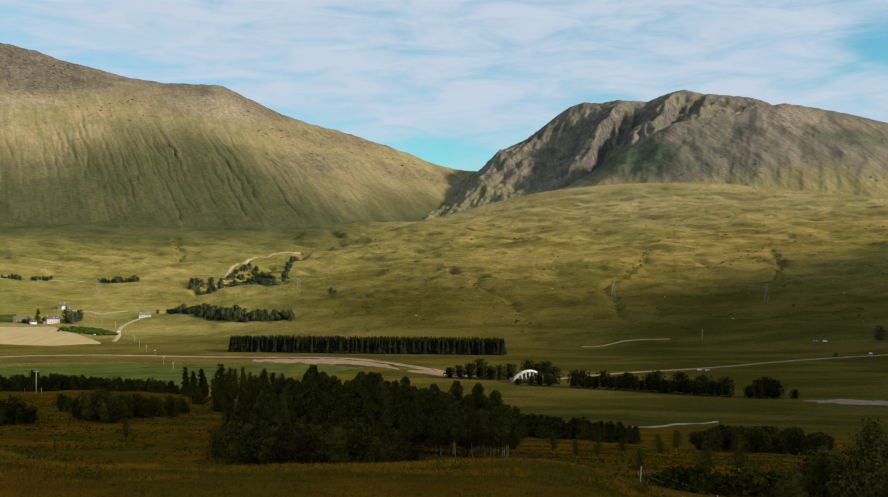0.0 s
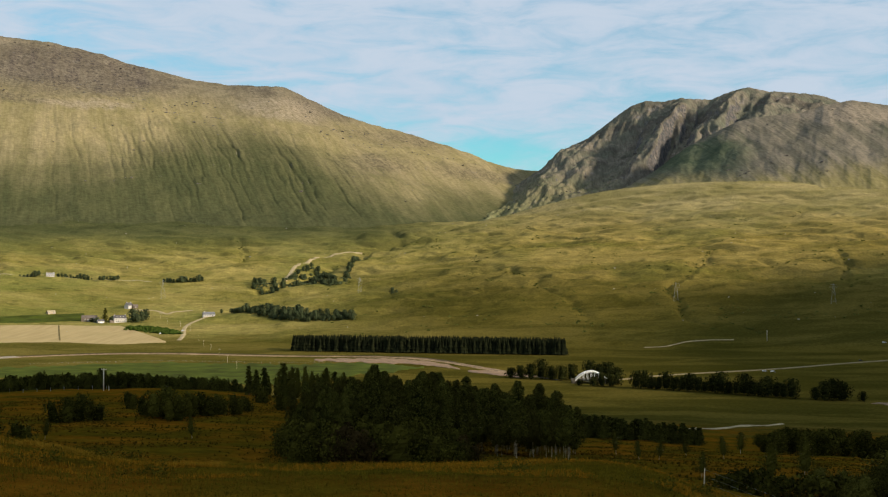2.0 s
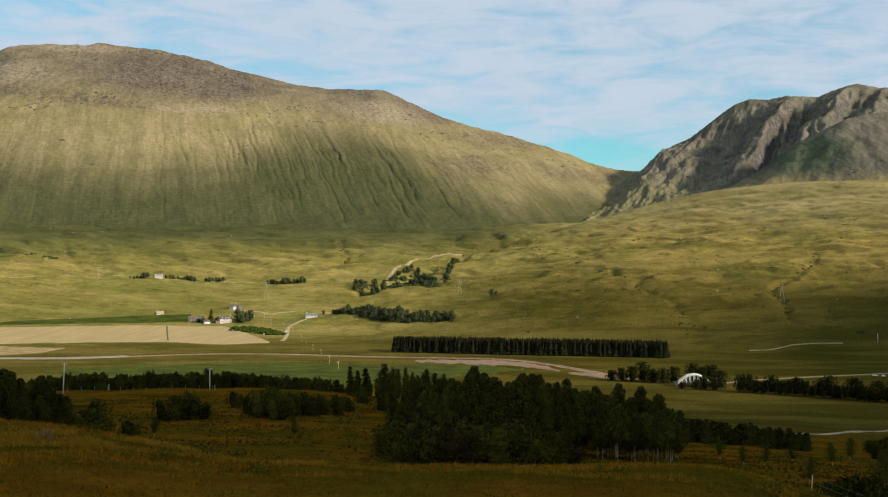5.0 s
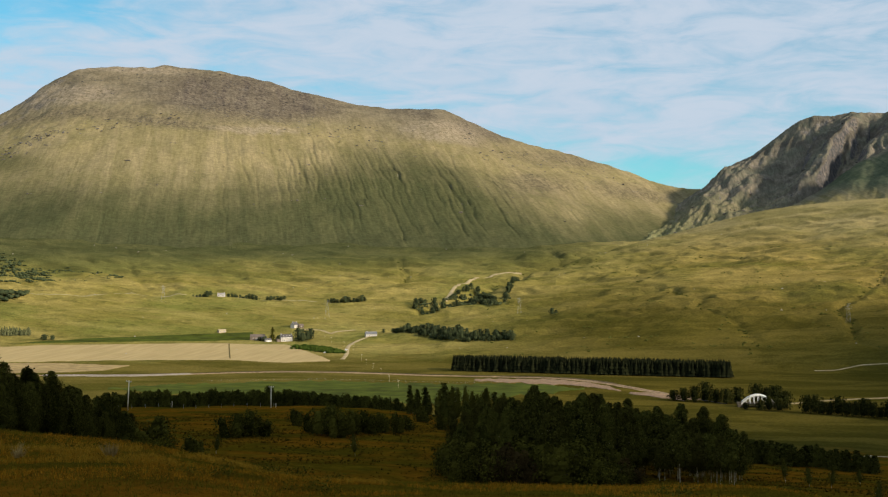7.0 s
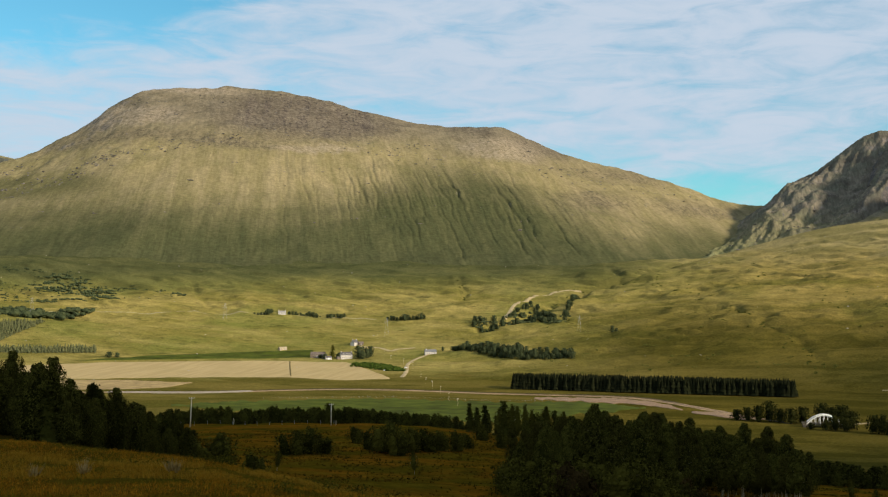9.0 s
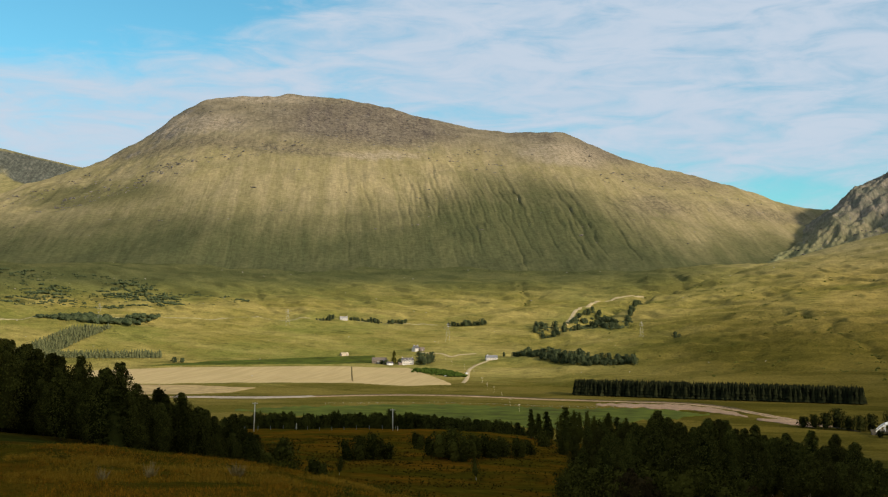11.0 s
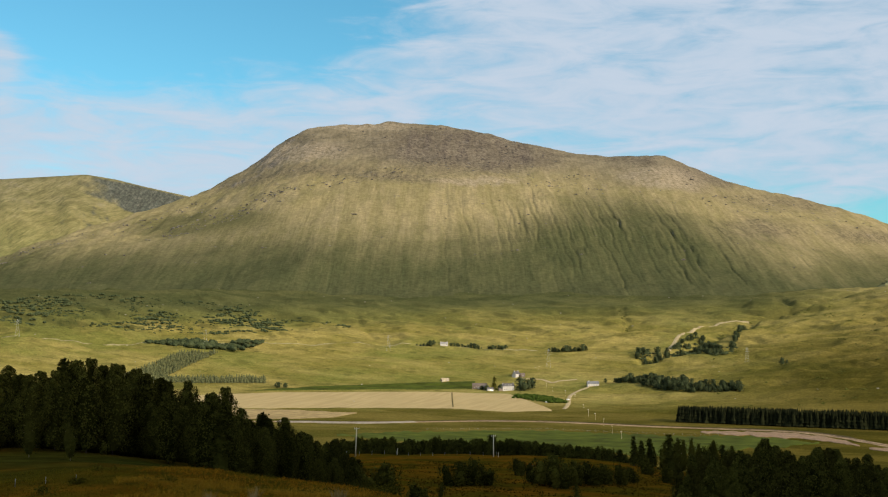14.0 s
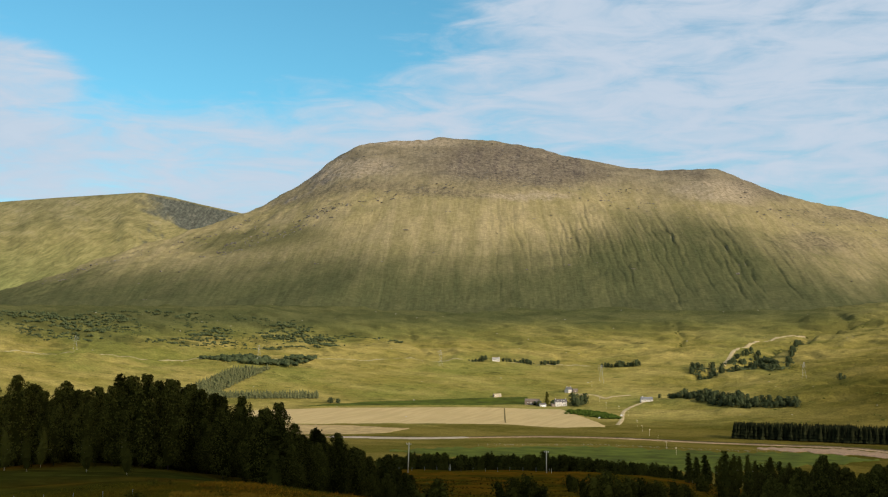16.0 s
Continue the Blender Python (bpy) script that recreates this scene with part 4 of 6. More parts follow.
ICO = np.array([(-1, 1.618, 0), (1, 1.618, 0), (-1, -1.618, 0), (1, -1.618, 0), (0, -1, 1.618), (0, 1, 1.618), (0, -1, -1.618), (0, 1, -1.618), (1.618, 0, -1), (1.618, 0, 1), (-1.618, 0, -1), (-1.618, 0, 1)]) / 1.9
ICO_TRI = [(0, 11, 5), (0, 5, 1), (0, 1, 7), (0, 7, 10), (0, 10, 11), (1, 5, 9), (5, 11, 4), (11, 10, 2), (10, 7, 6), (7, 1, 8), (3, 9, 4), (3, 4, 2), (3, 2, 6), (3, 6, 8), (3, 8, 9), (4, 9, 5), (2, 4, 11), (6, 2, 10), (8, 6, 7), (9, 8, 1)]


def clumps(geo, rng, centres, spread, every, swell):
    """Ragged dense masses of foliage inside a crown."""
    for c, s in list(zip(centres, spread))[::every]:
        geo.add(c + ICO * rng.uniform(0.55, 1.25, (12, 1)) * s * swell, ICO_TRI)


def foliage(crown, rng, spine, h, env, bare, count, size, bunches, squat=1.0):
    """A crown: a lumpy dark heart, and bunches of outward-facing leaf sprays on the outline env(level)."""
    k = np.arange(bunches)
    level = (k + rng.uniform(0.1, 0.9, bunches)) / bunches
    level = level ** 0.92
    a = k * 2.39996 + rng.uniform(-0.5, 0.5, bunches)
    wide = np.array([env(f) for f in level])
    reach = wide * rng.uniform(0.38, 1.08, bunches)
    foot = np.array([[np.interp((bare + (1 - bare) * f) * h, spine[:, 2], spine[:, j]) for j in range(3)] for f in level])
    out = np.stack([np.cos(a), np.sin(a), np.zeros(bunches)], 1)
    centre = foot + out * reach[:, None]
    lump = 0.36 * wide + 0.022 * h
    pick = rng.randint(0, bunches, count)
    d = rng.normal(0, 1, (count, 3)) + out[pick] * 0.6 + np.array([0, 0, 0.35])
    d /= np.linalg.norm(d, axis=1, keepdims=True)
    c = centre[pick] + d * (lump[pick] * rng.uniform(0.55, 1.2, count))[:, None] * np.array([1, 1, 1.25 * squat])
    face = d + out[pick] * 0.5 + rng.normal(0, 0.55, (count, 3))
    u = np.cross(face, rng.normal(0, 1, (count, 3)))
    u /= np.linalg.norm(u, axis=1, keepdims=True) + 1e-9
    w = np.cross(face / np.linalg.norm(face, axis=1, keepdims=True), u)
    s = (size * rng.uniform(0.6, 1.35, count))[:, None]
    v = np.stack([c - u * s - w * s * 0.5, c + u * s - w * s * 0.4, c + w * s * 0.8], 1)
    crown.add(v.reshape(-1, 3), [(3 * i, 3 * i + 1, 3 * i + 2) for i in range(count)])
    for sides, rings in ((9, 10),) if count >= 360 else ():
        lv = np.linspace(0.0, 0.97, rings)
        ring = []
        for f in lv:
            b = [np.interp((bare + (1 - bare) * f) * h, spine[:, 2], spine[:, j]) for j in range(3)]
            ang = np.linspace(0, 2 * np.pi, sides, endpoint=False) + f * 2
            rr = 0.52 * env(f) * rng.uniform(0.75, 1.15, sides)
            ring.append(np.stack([b[0] + np.cos(ang) * rr, b[1] + np.sin(ang) * rr, b[2] + rng.uniform(-0.02, 0.02, sides) * h], 1))
        crown.add(np.concatenate(ring), [(i * sides + j, i * sides + (j + 1) % sides, (i + 1) * sides + (j + 1) % sides, (i + 1) * sides + j) for i in range(rings - 1) for j in range(sides)] + [tuple(range(sides - 1, -1, -1)), tuple((rings - 1) * sides + j for j in range(sides))])


def broadleaf(name, label, category, seed, h, width, bare, trunk_r, bark, leaf, count, size, limbs=11, lean=0.04, stems=1, pointed=False):
    """A broadleaved tree: bent tapered stems, rising limbs and a crown of leaf sprays in uneven clumps."""
    rng = np.random.RandomState(seed)
    wood, crown = Geo(), Geo()
    for k in range(stems):
        off = np.array([0, 0]) if stems == 1 else rng.uniform(-0.24, 0.24, 2) * width
        bend = rng.normal(0, lean, 2) + (off / h * 0.5)
        hs = h * rng.uniform(0.55, 0.9) if k else h
        zs = np.linspace(-0.4, hs * 0.96, 7)
        spine = np.stack([off[0] + bend[0] * zs + 0.12 * np.sin(zs * 0.7 + seed), off[1] + bend[1] * zs + 0.1 * np.cos(zs * 0.6 + seed), zs], 1)
        wood.tube(spine, np.interp(zs, [0, hs], [trunk_r, trunk_r * 0.15]), 7)
        half = 0.5 * width / (1 if stems == 1 else 1.25)
        if pointed:
            env = lambda f: half * ((0.5 + 0.5 * math.sin(min(1.0, f / 0.36) * 1.571) if f < 0.36 else max(0.0, 1 - ((f - 0.36) / 0.66) ** 1.4) ** 0.95) + 0.04)
        else:
            low = 0.42 if stems == 1 else 0.2
            env = lambda f: half * (max(0.0, 1 - (abs(f - low) / (1.02 - low)) ** 2.2) ** 0.55 + 0.03)
        for i in range(limbs):
            f = bare + (1 - bare) * (i + rng.uniform(0.1, 0.9)) / limbs
            base = np.array([np.interp(f * hs, zs, spine[:, j]) for j in range(3)])
            a = i * 2.4 + rng.uniform(-0.5, 0.5)
            reach = env((f - bare) / (1 - bare)) * rng.uniform(0.5, 0.9)
            tip = base + np.array([math.cos(a) * reach, math.sin(a) * reach, reach * rng.uniform(0.25, 0.8)])
            mid = (base + tip) / 2 + np.array([0, 0, 0.12 * reach])
            wood.tube([base, mid, tip], [trunk_r * 0.32 * (1.2 - f), trunk_r * 0.2 * (1.2 - f), 0.015], 3)
        foliage(crown, rng, spine, hs, env, bare, count // stems, size, (26 if pointed else 18) + (0 if stems > 1 else 12))
    tree = thing(name, label, category)
    part("trunk", wood.mesh("trunk", bark, True), tree)
    part("crown", crown.mesh("crown", leaf), tree)
    return tree


def conifer(name, label, category, seed, h, width, leaf, count, size, bare=0.08, ragged=0.25, taper=0.75):
    """A conifer: straight stem, whorls of drooping branches carrying needle sprays, pointed top."""
    rng = np.random.RandomState(seed)
    wood, centres, spread = Geo(), [], []
    zs = np.linspace(-0.4, h, 5)
    wood.tube(np.stack([zs * 0.01, zs * 0.0, zs], 1), np.interp(zs, [0, h], [0.017 * h, 0.02]), 6)
    whorls = 13
    for i in range(whorls):
        f = bare + (1 - bare) * (i / whorls) ** 0.9
        reach = 0.5 * width * (1 - f) ** taper * rng.uniform(1 - ragged, 1 + ragged) + 0.1
        for k in range(6):
            a = k * 1.05 + i * 0.7 + rng.uniform(-0.3, 0.3)
            rr = reach * rng.uniform(1 - ragged, 1 + ragged)
            tip = np.array([math.cos(a) * rr, math.sin(a) * rr, f * h + rr * (0.15 if f > 0.6 else -0.18)])
            base = np.array([0, 0, f * h])
            for g in (0.4, 0.75, 1.0):
                centres.append(base + (tip - base) * g)
                spread.append(0.055 * width * (1.1 - 0.5 * f))
    centres.append(np.array([0.01 * h, 0, h * 0.985]))
    spread.append(0.12)
    crown = Geo().add(*leaves(rng, np.array(centres), np.array(spread), size, count, 0.6))
    cone = np.linspace(bare, 0.93, 9)
    crown.tube(np.stack([cone * 0, cone * 0, cone * h], 1), 0.5 * width * (1 - cone) ** taper * 0.5 * rng.uniform(0.75, 1.15, 9) + 0.04, 9)
    tree = thing(name, label, category)
    part("trunk", wood.mesh("trunk", DARK_BARK, True), tree)
    part("crown", crown.mesh("crown", leaf), tree)
    return tree


def plant_all(kinds, places, rng, group, lo=0.85, hi=1.15):
    """Stand copies of the given trees at places (bearing, distance, height factor); the patterns themselves take the first places."""
    for i, (a, r, f) in enumerate(places):
        tree = kinds[i % len(kinds)] if i < len(kinds) else kinds[rng.randint(len(kinds))]
        s = f * rng.uniform(lo, hi)
        v = spot(a, r, -0.15)
        m = pose(v.x, v.y, v.z, rng.uniform(-2, 2), rng.uniform(-2, 2), rng.uniform(0, 360))
        if i >= len(kinds):
            tree = copy_thing(tree, m)
        tree.matrix_basis = m @ Matrix.Diagonal((s * rng.uniform(0.9, 1.12), s * rng.uniform(0.9, 1.12), s, 1))
        tagged(tree, group=group)


def strew(rng, count, region, gap, tries=40):
    """Up to count places (bearing, distance, factor) for which region(bearing, distance) gives a factor above zero, at least gap metres apart."""
    out, at = [], []
    (a0, a1, r0, r1), keep = region
    for _ in range(count * tries):
        if len(out) >= count:
            break
        a, r = rng.uniform(a0, a1), math.sqrt(rng.uniform(r0 * r0, r1 * r1))
        f = keep(a, r)
        if f <= 0:
            continue
        p = bearing(a, r)
        if all((p.x - q.x) ** 2 + (p.y - q.y) ** 2 > gap * gap for q in at):
            out.append((a, r, f))
            at.append(p)
    return sorted(out, key=lambda q: q[1])


def birches(seed, n, h=11.0, leaf=BIRCH_LEAF, label="slender green birch tree with a pale trunk", count=1600, name="birch_tree", bare=0.12, bark=None, slim=0.44):
    return [broadleaf(name, label, "tree", seed + i, h * (0.94 + 0.035 * i), slim * h, bare, 0.0095 * h, bark or BIRCH_BARK, leaf, count, (0.19 if count < 3000 else 0.14) * h / 11, 13, pointed=True) for i in range(n)]


rng = np.random.RandomState(11)
# the birch wood on the slope below the viewpoint
WOOD = ((-10.9, 3.6, 158, 300), lambda a, r: float(np.interp(a, [-10.9, -9, -6, -2, 2, 3.6], [0.72, 0.9, 1.05, 1.05, 1.0, 0.9])) * (r > np.interp(a, [-11, -3, -1, 0.5, 2, 3.6], [166, 166, 190, 200, 190, 215])) * (r < np.interp(a, [-11, -8, 0, 3.6], [215, 270, 300, 290])))
plant_all(birches(100, 6, 11.2, label="slender green birch tree in the wood", count=4400, bare=0.16, slim=0.33, name="silver_birch"), strew(rng, 175, WOOD, 2.9), rng, "birch wood", 0.78, 1.07)
EDGE = ((-0.9, 3.4, 170, 212), lambda a, r: 0.72)
plant_all(birches(130, 3, 11.0, count=2400, bare=0.34, slim=0.36), strew(rng, 17, EDGE, 3.2), rng, "young birches at the wood's edge")


def shrubs(seed, n, h, width, leaf, label, name="shrub", count=1300, size=0.18):
    return [broadleaf(name, label, "shrub", seed + i, h * (0.9 + 0.1 * i), width, 0.08, 0.05, DARK_BARK, leaf, count, size, 8, 0.1, 3) for i in range(n)]


THICKET = ((-10.6, -2.2, 150, 172), lambda a, r: float(np.interp(a, [-10.6, -8, -6, -2.2], [0.8, 1.0, 1.15, 0.9])))
plant_all(shrubs(200, 3, 4.6, 6.0, ALDER_LEAF, "dense dark green willow thicket below the wood", count=2200), strew(rng, 30, THICKET, 3.0), rng, "willow thicket")
plant_all(shrubs(210, 1, 5.0, 6.0, RUST_LEAF, "rust-tinged rowan bush at the wood's edge", count=1900), [(-8.1, 151, 1.0), (-7.3, 153, 1.05), (-2.6, 156, 0.9), (-1.9, 160, 0.8)], rng, "rowan bushes")

# the dark wood above the left of the valley
DARK = ((-47.5, -26.3, 118, 215), lambda a, r: float(np.interp(a, [-47.5, -40, -36, -33, -30, -26.3], [1.08, 1.0, 0.92, 0.84, 0.73, 0.5])) * (r > np.interp(a, [-47, -42, -38, -32, -26], [150, 142, 135, 128, 145])))
dark = strew(rng, 330, DARK, 2.35)
plant_all([conifer("spruce_tree", "dark green spruce in a dense wood", "tree", 300 + i, 9.6 + i * 0.4, 5.4, SPRUCE_LEAF, 3200, 0.22) for i in range(4)], [p for i, p in enumerate(dark) if i % 13 < 1], rng, "dark wood")
plant_all(birches(320, 4, 10.8, DARK_BIRCH, label="dark leafy birch tree in the dense wood", count=4400, bare=0.08, bark=DARK_BARK, slim=0.43, name="downy_birch"), [p for i, p in enumerate(dark) if i % 13 >= 1], rng, "dark wood", 0.64, 1.1)
YOUNG = ((-46, -39, 122, 145), lambda a, r: 0.5)
plant_all(birches(340, 2, 9.0, DARK_BIRCH, count=600), strew(rng, 5, YOUNG, 4.0), rng, "young birches at the dark wood's edge")

# conifer strip along the edge of the bench, and the mixed trees that end it
STRIP = ((-28, -13.2, 500, 640), lambda a, r: float(np.interp(a, [-28, -20, -15, -13], [0.95, 1.0, 0.8, 0.7])) * (r > np.interp(a, [-28, -20, -13], [545, 535, 500])) * (r < np.interp(a, [-28, -20, -13], [625, 600, 545])))
plant_all([conifer("fir_tree", "dark green fir in a narrow shelter strip", "tree", 360 + i, 11.4 + i * 0.8, 6.4, SPRUCE_LEAF, 900, 0.46, taper=0.5) for i in range(2)] + [broadleaf("pine_tree", "dark bushy pine in a narrow shelter strip", "tree", 370 + i, 10.6 + i * 0.5, 6.4, 0.06, 0.14, DARK_BARK, SPRUCE_LEAF, 1100, 0.36, 10) for i in range(4)], strew(rng, 200, STRIP, 3.3), rng, "shelter strip", 0.86, 1.06)
MIXED = ((-12.6, -5.0, 400, 520), lambda a, r: float(np.interp(a, [-12.6, -11, -9, -5], [0.7, 1.05, 1.1, 0.9])))
plant_all(birches(380, 3, 11.5, ALDER_LEAF, "dark broadleaved rowan tree beyond the moor", 380, "rowan_tree") + [conifer("spruce_tree", "tall dark spruce beyond the moor", "tree", 390, 11.5, 5.6, SPRUCE_LEAF, 330, 0.55)], strew(rng, 60, MIXED, 5.0), rng, "trees beyond the moor")
plant_all([conifer("spruce_tree", "pair of pointed dark spruces", "tree", 395, 9.0, 3.6, SPRUCE_LEAF, 330, 0.45)], [(-12.75, 395, 1.0), (-12.35, 398, 1.15)], rng, "pair of spruces")

# scattered bushes and saplings on the near moor
BUSH = [(-25.4, 168, 1.1), (-25.1, 172, 0.9), (-23.4, 155, 0.75), (-21.6, 236, 1.0), (-20.9, 240, 1.1), (-20.1, 243, 1.0), (-16.9, 247, 1.25), (-16.3, 243, 1.3), (-15.6, 250, 1.2), (-14.9, 252, 1.35), (-14.2, 262, 1.2), (-13.4, 266, 1.1), (-18.4, 290, 0.8), (-12.2, 340, 1.0), (-11.2, 290, 0.8), (-17.6, 252, 0.9), (-12.9, 280, 0.9)]
plant_all(shrubs(220, 3, 4.6, 4.6, ALDER_LEAF, "dark rounded bush on the heather moor", count=1200), BUSH, rng, "moor bushes")
plant_all(birches(240, 2, 5.5, ALDER_LEAF, "small dark green birch sapling on the moor", count=1000, name="birch_sapling", slim=0.46, bare=0.25), [(11.52, 300, 1.25), (10.7, 196, 0.7), (9.67, 129, 0.6), (8.9, 240, 0.7), (-15.5, 190, 0.8), (-22.3, 185, 0.6), (12.9, 118, 0.9), (14.5, 126, 0.8), (7.6, 190, 0.7), (6.6, 178, 0.6), (5.5, 215, 0.9)], rng, "birch saplings")

# right-hand plantations and the dark trees beside the viewpoint
plant_all([conifer("spruce_tree", "small dark spruce in a hillside strip", "tree", 400 + i, 6.6 + i * 0.5, 5.4, SPRUCE_LEAF, 420, 0.42) for i in range(3)], strew(rng, 75, ((3.6, 9.6, 385, 425), lambda a, r: float(np.interp(a, [3.6, 6, 9.6], [1.0, 1.0, 0.8]))), 3.0), rng, "hillside strip")
plant_all([broadleaf("willow_tree", "small dark broadleaved willow on the slope", "tree", 410 + i, 6.6 + 0.5 * i, 5.6, 0.06, 0.12, DARK_BARK, ALDER_LEAF, 700, 0.34, 10) for i in range(3)], strew(rng, 55, ((12.3, 18.6, 350, 440), lambda a, r: float(np.interp(a, [12.3, 13.5, 16, 18.6], [0.55, 0.9, 1.05, 0.8]))), 4.0), rng, "slope trees")
NEAR_RIGHT = [(16.8, 86, 0.42), (17.3, 82, 0.55), (17.9, 83, 0.68), (18.5, 84, 0.74), (19.0, 82, 0.66), (19.6, 80, 0.6), (20.5, 73, 0.86), (21.1, 70, 1.0), (21.7, 68, 1.05), (22.4, 68, 1.1), (23.2, 70, 1.1), (19.0, 95, 0.6), (18.0, 100, 0.5), (16.2, 104, 0.42), (15.2, 108, 0.38)]
plant_all([broadleaf("alder_tree", "dark leafy alder tree beside the fence", "tree", 430 + i, 5.3 + 0.3 * i, 4.4, 0.04, 0.1, DARK_BARK, DARK_BIRCH, 4200, 0.1, 13) for i in range(3)], NEAR_RIGHT, rng, "alders beside the fence")
plant_all(shrubs(450, 2, 2.0, 3.4, ALDER_LEAF, "dark bush below the fence", count=700, size=0.2), [(10.9, 96, 0.9), (11.9, 92, 1.0), (13.4, 98, 0.9), (14.8, 100, 1.1), (15.9, 102, 1.0), (12.6, 104, 0.8), (16.9, 98, 0.9), (18.6, 94, 1.0)], rng, "bushes below the fence")

# rounded trees along the river
ROW = [(0.3, 990, 0.7), (0.8, 986, 0.9), (1.3, 982, 1.0), (1.8, 985, 1.15), (2.3, 978, 1.1), (2.8, 972, 1.0), (3.3, 978, 1.1), (4.2, 990, 1.2), (4.7, 988, 1.3), (5.1, 966, 1.2), (5.5, 940, 1.1), (3.7, 930, 0.5), (4.4, 926, 0.6), (4.8, 928, 0.8), (5.3, 926, 0.9)]
ROW += [(6.5 + 0.37 * i, 917 - 2.4 * i, 0.95 + 0.2 * math.sin(i * 1.9)) for i in range(21)] + [(15.0, 866, 0.75), (15.4, 864, 1.0), (15.8, 866, 1.0), (16.2, 868, 1.05), (17.1, 867, 0.6)]
plant_all([broadleaf("alder_tree", "rounded dark green alder beside the river", "tree", 460 + i, 11.0 + i, 10.5, 0.1, 0.25, DARK_BARK, RIVER_LEAF, 700, 0.62, 10) for i in range(4)], ROW, rng, "riverside alders")

# trees of the burn, the far belt, the croft and the farm
BURN = strew(rng, 85, ((-12.6, -7.2, 1850, 2170), lambda a, r: 0.9 * (abs(r - np.interp(a, [-12.4, -11.5, -10.4, -9.4, -8.2, -7.2], [1915, 1890, 1945, 1960, 1870, 2150])) < np.interp(a, [-12.4, -10.5, -9.6, -8.6, -7.4], [22, 40, 75, 30, 24]))), 6.0)
BELT = strew(rng, 95, ((-13.7, -7.5, 1580, 1740), lambda a, r: 0.95 * (abs(r - np.interp(a, [-13.7, -12.4, -10.8, -9.8, -7.5], [1716, 1690, 1650, 1618, 1592])) < np.interp(a, [-13.7, -12.5, -10, -9.6, -7.5], [10, 20, 26, 14, 16]))), 5.2)
FEW = [(-5.65, 1785, 1.0), (-5.45, 1788, 0.9), (-20.6, 2022, 0.9), (-19.7, 1996, 0.8), (-19.2, 1994, 0.8), (-16.7, 1969, 0.8), (-16.4, 1962, 0.9), (-16.0, 1958, 1.1), (-15.6, 1957, 0.8), (-15.2, 1955, 0.9), (-22.8, 2008, 1.2), (-23.3, 2012, 0.6), (-21.6, 2008, 0.8), (-21.2, 2012, 0.8), (-20.9, 2010, 0.7), (-20.4, 2012, 0.6), (-30.35, 1704, 0.9), (-30.0, 1706, 0.6), (-14.1, 1722, 0.7), (20.9, 1400, 1.2), (21.4, 1402, 1.3), (18.95, 1262, 0.7)]
FEW += [(a + d, r + 4, 0.7 * f) for a, r, f in FEW if 1900 < r < 2060 for d in (-0.17, 0.16)]
FARM = [(-18.1, 1668, 1.7), (-18.3, 1676, 1.85), (-17.9, 1680, 1.55), (-17.75, 1690, 1.2), (-19.35, 1690, 0.7), (-20.2, 1684, 0.8), (-20.0, 1676, 0.7), (-19.3, 1688, 0.8)]
far_trees = [broadleaf("alder_tree", "rounded green tree on the open hillside", "tree", 480 + i, 9.0 + i, 9.0, 0.08, 0.2, DARK_BARK, SCRUB_LEAF, 420, 0.75, 9) for i in range(4)]
plant_all(far_trees, BURN + BELT + FEW + FARM, rng, "hillside trees", 0.6, 1.15)
plant_all([conifer("spruce_tree", "tall dark conifer beside the farmhouse", "tree", 490, 20.0, 11.0, SPRUCE_LEAF, 420, 0.9)], [(-19.62, 1682, 1.0)], rng, "farm conifer", 1.0, 1.01)


def far_wood(name, label, places, h, width, mat, rng, lo=0.8, hi=1.15):
    """Many small conifers far off, in one mesh."""
    geo = Geo()
    for a, r, f in places:
        base, s = np.array(spot(a, r)), f * rng.uniform(lo, hi)
        for k in range(5):
            z0, z1 = h * s * (0.06 + 0.17 * k), h * s * (0.34 + 0.167 * k)
            rad = width * s * (1 - 0.17 * k) * 0.5
            ang = np.linspace(0, 2 * np.pi, 7, endpoint=False) + rng.uniform(0, 1)
            rr = rad * rng.uniform(0.7, 1.2, 7)
            ring = base + np.stack([np.cos(ang) * rr, np.sin(ang) * rr, z0 + rng.uniform(-0.04, 0.04, 7) * h], 1)
            geo.add(np.concatenate([ring, [base + (0, 0, z1)]]), [(j, (j + 1) % 7, 7) for j in range(7)])
        geo.box(base + (-0.2, -0.2, -0.5), base + (0.2, 0.2, h * s * 0.3))
    ob = new(name, geo.mesh(name, mat))
    return tagged(ob, label, "forest", kind="stuff")


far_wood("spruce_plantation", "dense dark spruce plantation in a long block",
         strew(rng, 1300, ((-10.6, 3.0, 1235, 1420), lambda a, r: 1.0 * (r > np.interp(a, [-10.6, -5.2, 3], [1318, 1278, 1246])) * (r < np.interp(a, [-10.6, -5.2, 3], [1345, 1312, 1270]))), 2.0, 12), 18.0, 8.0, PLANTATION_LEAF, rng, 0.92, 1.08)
far_wood("shelter_wood", "dense dark spruces behind the shelter strip", strew(rng, 420, ((-28, -12.6, 530, 640), lambda a, r: float(np.interp(a, [-28, -20, -15, -13], [0.95, 1.0, 0.85, 0.75])) * (r > np.interp(a, [-28, -20, -13], [560, 550, 515])) * (r < np.interp(a, [-28, -20, -13], [620, 598, 560]))), 2.4, 20), 11.0, 6.6, SPRUCE_LEAF, rng)
